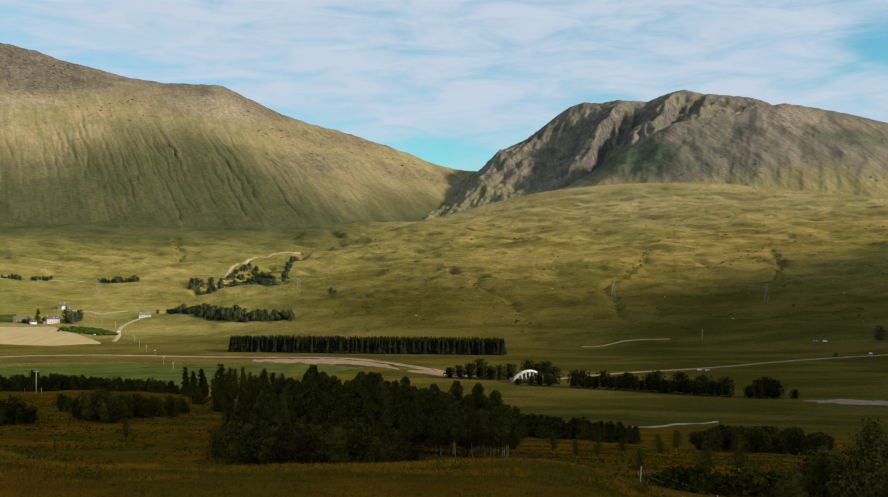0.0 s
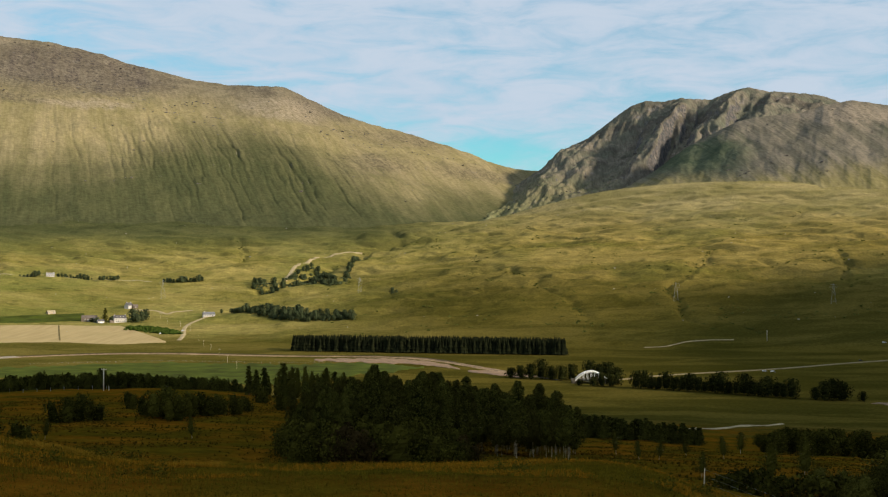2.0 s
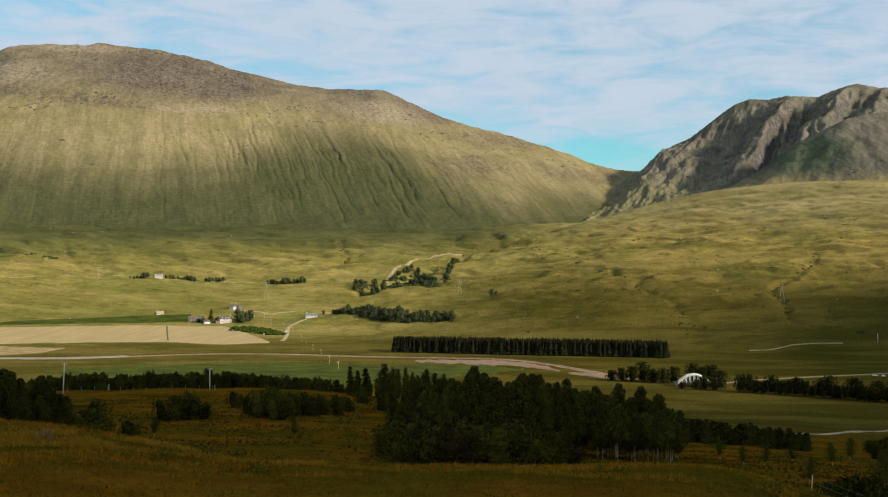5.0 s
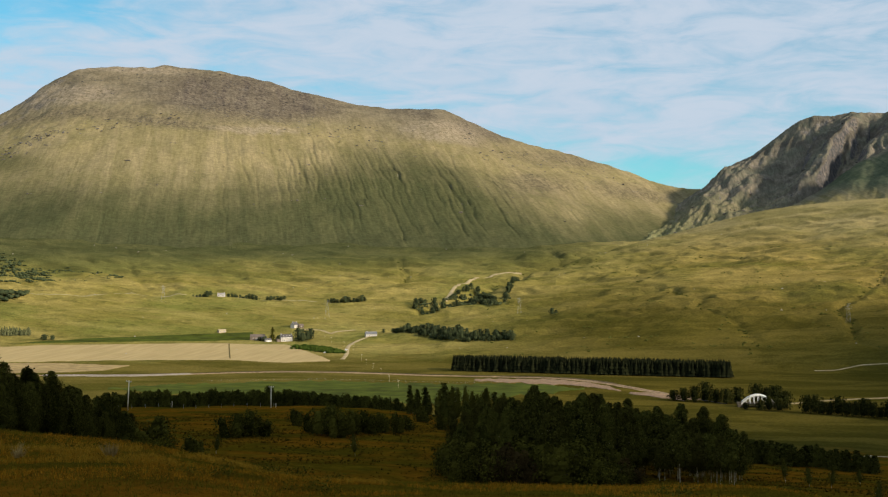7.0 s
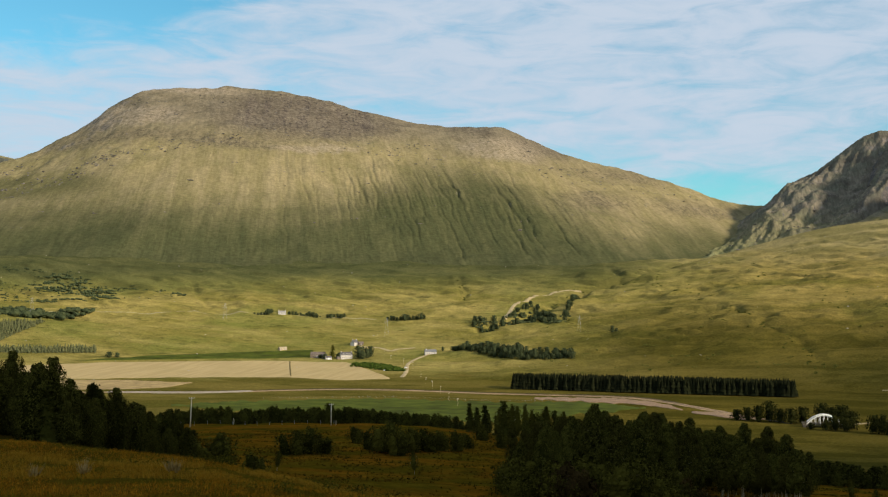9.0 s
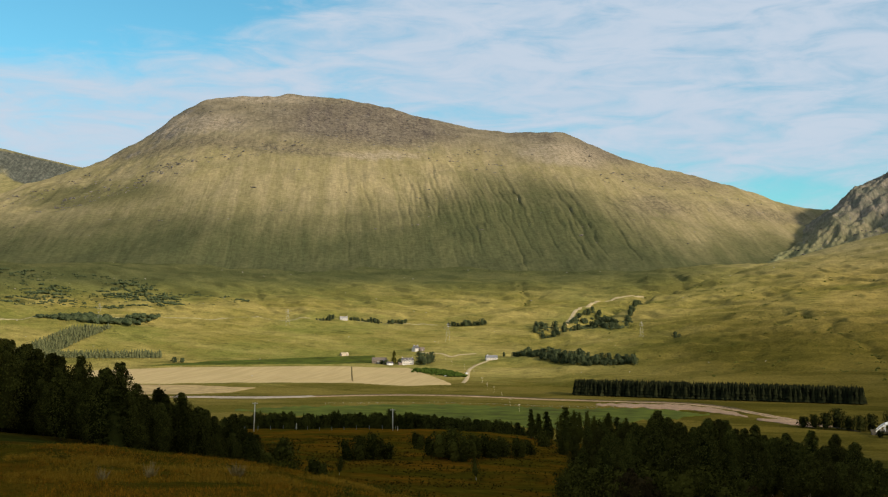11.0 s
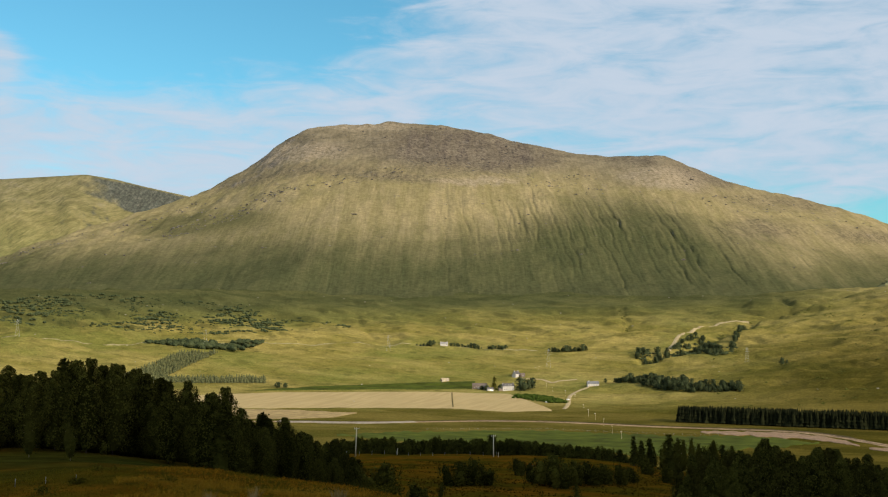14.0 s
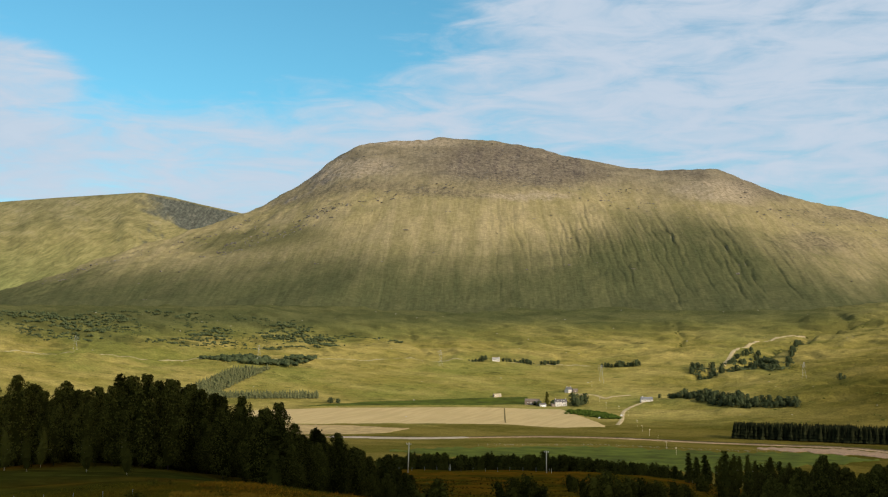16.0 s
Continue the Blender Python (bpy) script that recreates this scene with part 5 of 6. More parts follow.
far_wood("young_plantation", "pale green rows of young spruces",
         strew(rng, 1000, ((-38, -31, 1740, 1990), lambda a, r: 1.0 * ((abs(r - np.interp(a, [-38, -34, -31], [1790, 1765, 1765])) < 18) or (abs(a - np.interp(r, [1790, 1960], [-36.9, -34.2])) < 0.9 and r < 1960))), 3.4, 30), 7.0, 5.4, YOUNG_LEAF, rng, 0.5, 1.2)


def scrub(name, label, places, mat, rng):
    """Low far bushes on a hillside, in one mesh of leaf sprays."""
    geo = Geo()
    for a, r, f in places:
        base = np.array(spot(a, r))
        w = f * rng.uniform(1.5, 7.5)
        centres = base + rng.normal(0, 1, (7, 3)) * np.array([w * 1.3, w * 0.8, 0.6]) + np.array([0, 0, 1.6 * f])
        geo.add(*leaves(rng, centres, np.full(7, 1.4 * f), 0.9 * f, 60))
        for c in centres:
            geo.add(c + ICO * rng.uniform(0.75, 1.2, (12, 1)) * rng.uniform(1.8, 3.6) * f * np.array([1.25, 1.0, 0.85]), ICO_TRI)
    ob = new(name, geo.mesh(name, mat))
    return tagged(ob, label, "shrub", kind="stuff")


def scrub_zone(a, r):
    top = np.interp(a, [-47, -40, -33, -28], [2420, 2420, 2400, 2250])
    bottom = np.interp(a, [-47, -40, -35, -28], [2250, 2200, 2120, 2160])
    if not bottom < r < top:
        return 0.0
    p = bearing(a, r)
    return float(np.clip(0.75 + 1.2 * fractal(np.array([p.x / 150]), np.array([p.y / 110]), 2)[0], 0, 1.2)) * (fractal(np.array([p.x / 60 + 9]), np.array([p.y / 60]), 2)[0] > -0.42)


scrub("burn_scrub", "grey-green scrub filling the wooded burn", strew(rng, 75, ((-12.6, -7.2, 1850, 2170), lambda a, r: 0.62 * (abs(r - np.interp(a, [-12.4, -11.5, -10.4, -9.4, -8.2, -7.2], [1915, 1890, 1945, 1960, 1870, 2150])) < np.interp(a, [-12.4, -10.5, -9.6, -8.6, -7.4], [20, 40, 75, 30, 20]))), 7.0), SCRUB_LEAF, rng)
scrub("hillside_scrub", "scattered dark green scrub on the lower slope", strew(rng, 640, ((-47, -26.8, 2110, 2440), lambda a, r: 0.8 * scrub_zone(a, r)), 7.0, 8), SCRUB_LEAF, rng)
scrub("hillside_scrub", "dark clump of trees below the slope", strew(rng, 60, ((-37, -31.3, 1975, 2062), lambda a, r: float(np.interp(a, [-37, -35.6, -35, -33.6, -33.2, -32.6, -31.3], [0.9, 1.3, 1.7, 1.75, 0.9, 1.55, 1.2])) * (abs(r - np.interp(a, [-37, -35, -33, -31.3], [2050, 2024, 2006, 2020])) < np.interp(a, [-37, -35.4, -34.2, -33.2, -32.4, -31.3], [7, 22, 26, 8, 22, 10]))), 7.0), SCRUB_LEAF, rng)
rushes = []
for path, width, depth in BURNS[:8]:
    for (a0, r0), (a1, r1) in zip(path[:-1], path[1:]):
        for k in range(5):
            f = rng.uniform(0, 1)
            rushes.append((a0 + (a1 - a0) * f + rng.normal(0, 0.12), r0 + (r1 - r0) * f, 0.3))
def rush_patch(a, r):
    p = bearing(a, r)
    return 0.2 + 0.16 * rng.rand() if fractal(np.array([p.x / 120 + 5]), np.array([p.y / 80]), 2)[0] > 0.12 else 0.0


scrub("moor_rushes", "patches of dark green rushes in hollows of the moor", strew(rng, 330, ((-9, 21.5, 1420, 2350), rush_patch), 9.0, 8), RUSH_LEAF, rng)
scrub("burn_rushes", "dark rushes and heather along the little burns", rushes, RUSH_LEAF, rng)

# ---- buildings ----
WHITEWASH = plain("whitewashed_wall", (0.5, 0.465, 0.41), 0.9, 0.06, 1.0)
SLATE = plain("slate_roof", (0.105, 0.098, 0.095), 0.95, 0.2, 2.0)
STONE = plain("rubble_stone_wall", (0.19, 0.15, 0.115), 0.95, 0.25, 1.5)
TIN = plain("painted_tin_roof", (0.15, 0.118, 0.095), 0.9, 0.15, 1.0)
TIMBER = plain("weathered_timber", (0.32, 0.29, 0.25), 0.9, 0.2, 6.0)
PAINT = plain("white_paint", (0.80, 0.79, 0.76), 0.6, 0.04, 2.0)
CONCRETE = plain("painted_concrete", (0.88, 0.85, 0.78), 0.75, 0.08, 0.6)
STEEL = plain("galvanised_steel", (0.36, 0.36, 0.34), 0.6, 0.08, 3.0, 0.2)
RUBBER = plain("black_rubber", (0.02, 0.02, 0.02), 0.8, 0.1, 5.0)
GLASS, n, shader, place = material("window_glass", 0.05, 0.5)
shader.inputs["Base Color"].default_value = (0.02, 0.025, 0.03, 1)


def house(label, az, r, face, length, depth, wall_h, roof_h, wall_mat, roof_mat, windows=(), doors=(), chimneys=(), dormers=(), name="house"):
    """A gabled house whose long front looks along its local -y; windows: x, sill, width, height on the front."""
    home = thing(name, label, "house" if name == "house" else "barn")
    v = spot(az, r, -0.2)
    home.matrix_basis = pose(v.x, v.y, v.z, 0, 0, face - az)
    a, b = length / 2, depth / 2
    walls = Geo().add([(-a, -b, -1), (a, -b, -1), (a, b, -1), (-a, b, -1), (-a, -b, wall_h), (a, -b, wall_h), (a, b, wall_h), (-a, b, wall_h), (-a, 0, wall_h + roof_h), (a, 0, wall_h + roof_h)],
                      [(0, 1, 5, 4), (2, 3, 7, 6), (1, 2, 6, 9, 5), (3, 0, 4, 8, 7), (4, 5, 9, 8), (6, 7, 8, 9)])
    part("wall", walls.mesh("wall", wall_mat), home)
    over, thick = 0.35, 0.22
    drop = over * roof_h / b
    for side in (-1, 1):
        slab = []
        for lift in (0.02, thick):
            slab += [(-a - over, side * (b + over), wall_h - drop + lift), (a + over, side * (b + over), wall_h - drop + lift), (a + over, 0, wall_h + roof_h + lift), (-a - over, 0, wall_h + roof_h + lift)]
        part("roof", Geo().add(slab, [(0, 1, 2, 3), (7, 6, 5, 4), (0, 4, 5, 1), (1, 5, 6, 2), (2, 6, 7, 3), (3, 7, 4, 0)]).mesh("roof", roof_mat), home)
    for x, sill, w, h in windows:
        win = part("window", Geo().box((x - w / 2 - 0.1, -b - 0.06, sill - 0.1), (x + w / 2 + 0.1, -b + 0.05, sill + h + 0.1)).mesh("window", PAINT), home)
        for k in (-1, 1):
            part("pane", Geo().box((x + k * w / 4 - w / 4 + 0.04, -b - 0.09, sill), (x + k * w / 4 + w / 4 - 0.04, -b - 0.062, sill + h)).mesh("pane", GLASS), win)
    for x, w, h in doors:
        part("door", Geo().box((x - w / 2, -b - 0.08, 0.2), (x + w / 2, -b + 0.04, h)).mesh("door", TIMBER), home, "weathered timber door")
    for x in chimneys:
        stack = part("chimney", Geo().box((x - 0.5, -0.45, wall_h + roof_h - 1.0), (x + 0.5, 0.45, wall_h + roof_h + 1.3)).mesh("chimney", wall_mat), home)
        part("chimney_cap", Geo().box((x - 0.6, -0.55, wall_h + roof_h + 1.302), (x + 0.6, 0.55, wall_h + roof_h + 1.5)).mesh("chimney_cap", SLATE), stack)
    for x in dormers:
        y0 = -b * 0.75
        dorm = part("dormer", Geo().add([(x - 1, y0, wall_h), (x + 1, y0, wall_h), (x + 1, y0, wall_h + 1.5), (x, y0, wall_h + 2.3), (x - 1, y0, wall_h + 1.5), (x - 1, 0, wall_h), (x + 1, 0, wall_h), (x + 1, 0, wall_h + 1.5), (x, 0, wall_h + 2.3), (x - 1, 0, wall_h + 1.5)],
                                   [(0, 1, 2, 3, 4), (1, 6, 7, 2), (2, 7, 8, 3), (3, 8, 9, 4), (4, 9, 5, 0)]).mesh("dormer", wall_mat), home)
        part("pane", Geo().box((x - 0.6, y0 - 0.06, wall_h + 0.3), (x + 0.6, y0 - 0.02, wall_h + 1.4)).mesh("pane", GLASS), dorm)
    return home


def lean_to(home, x0, x1, y0, y1, h0, h1, mat):
    """A low annexe against a house."""
    part("annexe", Geo().add([(x0, y0, -1), (x1, y0, -1), (x1, y1, -1), (x0, y1, -1), (x0, y0, h0), (x1, y0, h0), (x1, y1, h1), (x0, y1, h1)], [(0, 1, 5, 4), (1, 2, 6, 5), (2, 3, 7, 6), (3, 0, 4, 7), (4, 5, 6, 7)]).mesh("annexe", mat), home)


row = [(x, 1.0, 1.3, 1.5) for x in (-6, -3.2, 3.2, 6)] + [(x, 4.2, 1.2, 1.3) for x in (-6, -2, 2, 6)]
farm = house("white two-storey farmhouse with slate roof beside dark trees", -18.93, 1676, 14, 17, 7.5, 6.4, 3.6, WHITEWASH, SLATE, row, [(0, 1.3, 2.4)], (-7.6, 7.6), (-4.5, 0.5, 4.5))
lean_to(farm, -14, -8.5, -3, 2.5, 2.8, 3.8, STONE)
barn = house("grey stone barn with a pale tin roof at the farm", -20.33, 1694, -8, 21, 9, 5.0, 3.4, STONE, TIN, [(-6, 2, 1, 1.2), (4, 2, 1, 1.2)], [(-1, 3.2, 3.6)], (), name="barn")
house("low white outbuilding beside the stone barn", -19.82, 1672, 20, 9, 5, 2.8, 1.8, WHITEWASH, SLATE, [(-2, 1, 1, 1)], [(2, 1.2, 2.2)], name="barn")
house("small stone shed beside the farm trees", -20.02, 1682, 0, 7, 6, 4.2, 2.6, STONE, SLATE, (), [(0, 2, 2.4)], name="barn")
upper = house("white cottage with dark roof above the farm", -18.52, 1795, 55, 12, 7, 4.6, 4.0, WHITEWASH, SLATE, [(-3.5, 1, 1.2, 1.4), (3.5, 1, 1.2, 1.4)], [(0, 1.2, 2.3)], (-5.2, 5.2))
house("small stone byre beside the white cottage", -18.2, 1796, 10, 7, 5, 3.0, 2.4, STONE, TIN, (), [(0, 2, 2.2)], name="barn")
house("long white bungalow with grey roof by the track", -14.72, 1700, 12, 17, 8, 3.4, 3.4, WHITEWASH, plain("blue_grey_slate", (0.16, 0.16, 0.16), 0.9, 0.15, 2.0), [(-6, 1, 1.6, 1.3), (-2.5, 1, 1.6, 1.3), (5, 1, 1.6, 1.3)], [(1.2, 1.2, 2.2)], (-6,))
house("long low white croft under the mountain", -22.12, 2012, 4, 13, 6, 3.2, 2.8, WHITEWASH, plain("grey_tin_roof", (0.3, 0.28, 0.26), 0.6, 0.1, 1.0), [(-4.4, 1, 1.2, 1.2), (-1.5, 1, 1.2, 1.2), (4.4, 1, 1.2, 1.2)], [(1.6, 1.2, 2.2)], (-5.6, 5.6))
house("pale stone ruin beside the green field", -22.08, 1764, 26, 12, 6, 2.8, 2.0, plain("pale_limewash", (0.38, 0.31, 0.22), 0.95, 0.3, 0.8), plain("pale_mossy_roof", (0.34, 0.28, 0.18), 0.95, 0.3, 0.8), [(-4, 1, 1, 1.2)], [(3, 2, 2.4)], name="barn")

# ---- the arched road bridge ----
bridge = thing("arch_bridge", "white bowstring arch bridge carrying the road over the river", "bridge")
b0, b1 = spot(3.5, 950), spot(5.1, 956)
mid = (b0 + b1) / 2
span = (b1 - b0).length
bridge.matrix_basis = Matrix.Translation((mid.x, mid.y, 2.2)) @ pose(0, 0, 0, 0, 0, math.degrees(math.atan2(b1.y - b0.y, b1.x - b0.x)) - 7)
half = span / 2
DARK_STONE = plain("dark_weathered_stone", (0.12, 0.10, 0.07), 0.95, 0.25, 1.0)
part("deck", Geo().box((-half - 3, -4.4, 0), (half + 3, 4.4, 0.9)).mesh("deck", DARK_STONE), bridge)
for side in (-4.7, 4.7):
    xs = np.linspace(-half, half, 25)
    zs = 0.3 + 7.2 * (1 - (xs / half) ** 2)
    rib = Geo()
    loop = []
    for x, z in zip(xs, zs):
        loop.append([(x, side - 0.45, z - 0.45), (x, side + 0.45, z - 0.45), (x, side + 0.45, z + 0.5), (x, side - 0.45, z + 0.5)])
    rib.add(np.array(loop), [(4 * i + j, 4 * i + (j + 1) % 4, 4 * i + 4 + (j + 1) % 4, 4 * i + 4 + j) for i in range(24) for j in range(4)])
    arch = part("arch_rib", rib.mesh("arch_rib", CONCRETE, True), bridge)
    for x in np.linspace(-half * 0.72, half * 0.72, 7):
        part("hanger", Geo().box((x - 0.2, side - 0.2, 0.9), (x + 0.2, side + 0.2, 0.3 + 7.2 * (1 - (x / half) ** 2) - 0.5)).mesh("hanger", CONCRETE), arch)
    part("parapet", Geo().box((-half - 3, side * 0.9 - 0.15, 0.902), (half + 3, side * 0.9 + 0.15, 1.5)).mesh("parapet", DARK_STONE), bridge)
for x in (-0.35, 0.0, 0.35):
    part("cross_brace", Geo().box((x * span * 0.6 - 0.3, -4.1, 0.3 + 7.2 * (1 - (x * 1.2) ** 2) - 0.3), (x * span * 0.6 + 0.3, 4.1, 0.3 + 7.2 * (1 - (x * 1.2) ** 2) + 0.3)).mesh("cross_brace", CONCRETE), bridge)
for x in (-half, half):
    part("abutment", Geo().box((x - 2.5, -5.2, -4), (x + 2.5, 5.2, -0.002)).mesh("abutment", DARK_STONE), bridge)

# ---- poles, pylons, masts ----


def pole(label, az, r, h, lean=(0, 0), arm=False, rad=0.16):
    p = thing("power_pole", label, "pole")
    v = spot(az, r, -0.3)
    p.matrix_basis = pose(v.x, v.y, v.z, lean[0], lean[1], -az)
    part("shaft", Geo().tube([(0, 0, 0), (0, 0, h * 0.5), (0, 0, h)], [rad, rad * 0.9, rad * 0.75], 8).mesh("shaft", TIMBER_POLE, True), p)
    if arm:
        bar = part("cross_arm", Geo().box((-0.9, -0.08, h - 0.5), (0.9, 0.08, h - 0.34)).mesh("cross_arm", TIMBER_POLE), p)
        for x in (-0.8, 0, 0.8):
            part("insulator", Geo().tube([(x, 0, h - 0.338), (x, 0, h - 0.2), (x, 0, h - 0.1)], [0.05, 0.08, 0.03], 6).mesh("insulator", PAINT, True), bar)
    return p


TIMBER_POLE = plain("bleached_pole_timber", (0.76, 0.64, 0.44), 0.9, 0.12, 5.0)
pole("tall bleached wooden power pole on the moor", -26.52, 395, 10.2, (0, 2.2), True, 0.2)
pole("tall bleached wooden power pole on the moor", -19.66, 425, 8.4, (0, 0), True, 0.2)
pole("short wooden stub post on the moor", -19.42, 424, 2.2, (0, 0), False, 0.11)
pole("short bleached post on the moor edge", -24.43, 430, 2.6, (0, 0), False, 0.12)
for az, r in [(-17.38, 1832), (-17.01, 1703), (-16.07, 1606), (-15.19, 1444), (-14.95, 1384), (-14.61, 1337), (-14.21, 1250), (-13.80, 1154), (-13.35, 1088), (-12.78, 1013), (-16.7, 1650), (-15.6, 1560)]:
    tagged(pole("pale wooden telegraph pole in the pasture", az, r, 8.5, (0, 0), True, 0.07), group="telegraph poles")


def pylon(az, r, h, face=0.0):
    """A lattice tower: four leaning legs, braces and three arms."""
    tower = thing("pylon", "grey steel lattice pylon on the hillside", "pylon", "hillside pylons")
    v = spot(az, r, -0.5)
    tower.matrix_basis = pose(v.x, v.y, v.z, 0, 0, face - az)
    w = h * 0.11
    width = lambda z: w * (1 - z / h) ** 0.8 + 0.3
    corners = [(-1, -1), (1, -1), (1, 1), (-1, 1)]
    levels = [0, 0.25, 0.45, 0.62, 0.76, 0.88, 1.0]
    for i, j in corners:
        part("leg", Geo().tube([(i * width(f * h), j * width(f * h), f * h) for f in levels], [0.10] * 7, 4).mesh("leg", STEEL), tower)
    for lo, hi in zip(levels[:-1], levels[1:]):
        for (i, j), (k, l) in zip(corners, corners[1:] + corners[:1]):
            part("brace", Geo().tube([(i * width(lo * h), j * width(lo * h), lo * h), (k * width(hi * h), l * width(hi * h), hi * h)], [0.05, 0.05], 4).mesh("brace", STEEL), tower)
    for f, reach in ((0.72, 0.17), (0.83, 0.2), (0.94, 0.15)):
        part("cross_arm", Geo().tube([(-reach * h, 0, f * h), (0, 0, f * h + 0.6), (reach * h, 0, f * h)], [0.08, 0.12, 0.08], 4).mesh("cross_arm", STEEL), tower)


for az, r, h in [(-16.91, 1857, 30), (-7.28, 1818, 25), (8.45, 1619, 27), (15.81, 1590, 26), (-33.9, 2010, 30), (-42.6, 2120, 32), (-24.9, 1975, 28)]:
    pylon(az, r, h)
mast = pole("slim white mast beside the moor track", 12.76, 1387, 13.0, (0, 0), False, 0.35)
mast.name = "radio_mast"
tagged(mast, category="mast")

# ---- fences ----
WIRE = plain("fence_wire", (0.42, 0.41, 0.39), 0.5, 0.1, 5.0, 0.6)


def fence(label, line, h, gap, wires=3, rad=0.05, pale=True):
    """Posts along a line of bearings and distances, with wires between them."""
    ob = thing("wire_fence", label, "fence")
    pts = np.array([[*bearing(a, r)[:2]] for a, r in line])
    seg = np.r_[0, np.cumsum(np.hypot(*np.diff(pts, axis=0).T))]
    s = np.arange(0, seg[-1], gap) if gap else seg
    x, y = np.interp(s, seg, pts[:, 0]), np.interp(s, seg, pts[:, 1])
    z = ground_z(x, y)
    wood = TIMBER_POLE if pale else TIMBER
    post = Geo().tube([(0, 0, -0.4), (0, 0, h * 0.6), (0.01, 0, h)], [rad, rad, rad * 0.9], 7).mesh("post", wood, True)
    for i in range(len(s)):
        part("post", post, ob, at=pose(x[i], y[i], z[i], rng.uniform(-2.5, 2.5), rng.uniform(-2.5, 2.5), rng.uniform(0, 90)))
    for k in range(wires):
        f = h * (0.95 - 0.3 * k)
        part("wire", Geo().tube(np.stack([x, y + 0.05, z + f], 1), [0.002 if rad < 0.05 else 0.008] * len(s), 4).mesh("wire", WIRE), ob)
    return ob


fence("wire stock fence with bleached wooden posts on the slope", [(9.75, 71), (13.45, 63), (17.07, 60), (20.8, 59), (24.5, 58)], 1.25, 0, 4, 0.024)
fence("wire fence with short pale posts beside the dark wood", [(-49, 69), (-46, 68), (-44.6, 67.5), (-43.3, 67), (-39, 66)], 0.42, 1.6, 0, 0.022, False)
fence("wire fence with pale posts along the moor edge", [(-27.6, 418), (-25.5, 424), (-23.4, 432), (-21.5, 438), (-19.5, 440)], 1.4, 5.0, 0, 0.06, False)
fence("long stock fence along the green riverside pasture", [(-23, 1195), (-17, 1200), (-12.5, 1160), (-10.2, 1148), (-7.5, 1166)], 1.3, 9.0, 2, 0.1, False)

# ---- cars on the road ----


def car(label, az, r, face, paint, van=False, lift=1.0):
    """A small car or van with rounded body, glass and four wheels."""
    ob = thing("van" if van else "car", label, "vehicle")
    v = spot(az, r, lift)
    ob.matrix_basis = pose(v.x, v.y, v.z, 0, 0, face - az)
    side = [(-2.1, 0.35), (-2.15, 0.8), (-2.0, 1.0), (-1.5, 1.45), (0.6, 1.48), (1.2, 1.0), (2.0, 0.88), (2.15, 0.6), (2.1, 0.35)]
    if van:
        side = [(-2.6, 0.4), (-2.65, 1.4), (-2.5, 2.3), (-1.0, 2.4), (1.3, 2.3), (2.0, 1.4), (2.6, 1.15), (2.7, 0.7), (2.6, 0.4)]
    k = len(side)
    pts = [(x, y * (0.85 if z > 1.2 else 1.0), z) for y in (-0.85, 0.85) for x, z in side]
    part("body", Geo().add(pts, [tuple(range(k)), tuple(range(2 * k - 1, k - 1, -1))] + [(i, i + k, (i + 1) % k + k, (i + 1) % k) for i in range(k)]).mesh("body", paint), ob)
    top = 2.1 if van else 1.38
    for y in (-0.86, 0.86):
        part("window", Geo().box((-1.3 if not van else 0.6, y - 0.02, top - 0.42), (0.7 if not van else 1.5, y + 0.02, top)).mesh("window", GLASS), ob)
    for x in (-1.35, 1.35):
        for y in (-0.8, 0.8):
            part("wheel", Geo().tube([(x, y - 0.11, 0.33), (x, y + 0.11, 0.33)], [0.33, 0.33], 12).mesh("wheel", RUBBER), ob)
    return ob


SILVER = plain("silver_car_paint", (0.6, 0.61, 0.62), 0.3, 0.03, 2.0, 0.3)
car("white van on the moor road", 20.52, 1297, 64, PAINT, True)
car("white camper van parked by the moor track", 18.48, 1386, 20, PAINT, True, 0.5)
car("small white car parked by the moor track", 18.04, 1387, 10, PAINT, False, 0.5)
car("dark car driving on the moor road", 17.0, 1216, 60, plain("dark_car_paint", (0.03, 0.035, 0.04), 0.3, 0.05, 2.0), False)
car("white car parked on the verge", 12.64, 1082, 15, PAINT, False, 0.4)
car("silver car parked on the verge", 13.02, 1080, 40, SILVER, False, 0.4)
car("white car parked beside the farm mound", -17.0, 1535, 20, PAINT, False, 0.2)
car("silver estate car parked beside the farm mound", -16.55, 1537, -15, SILVER, False, 0.2)
car("white car on the farm track", -15.95, 1560, 40, PAINT, False, 0.5)
car("white pickup van beside the farm barn", -19.75, 1663, 5, PAINT, True, 0.2)


# ---- the farm's wooded mound, boulders, grass ----
scrub("mound_bushes", "low dark green bracken mound beside the farm", strew(rng, 90, ((-18.5, -16.2, 1520, 1615), lambda a, r: 0.7 * (abs(r - np.interp(a, [-18.5, -17.5, -16.2], [1606, 1585, 1535])) < np.interp(a, [-18.5, -18, -16.8, -16.2], [8, 20, 24, 8]))), 4.0), leaf_material("bracken", (0.03, 0.05, 0.008), (0.05, 0.07, 0.012)), rng)


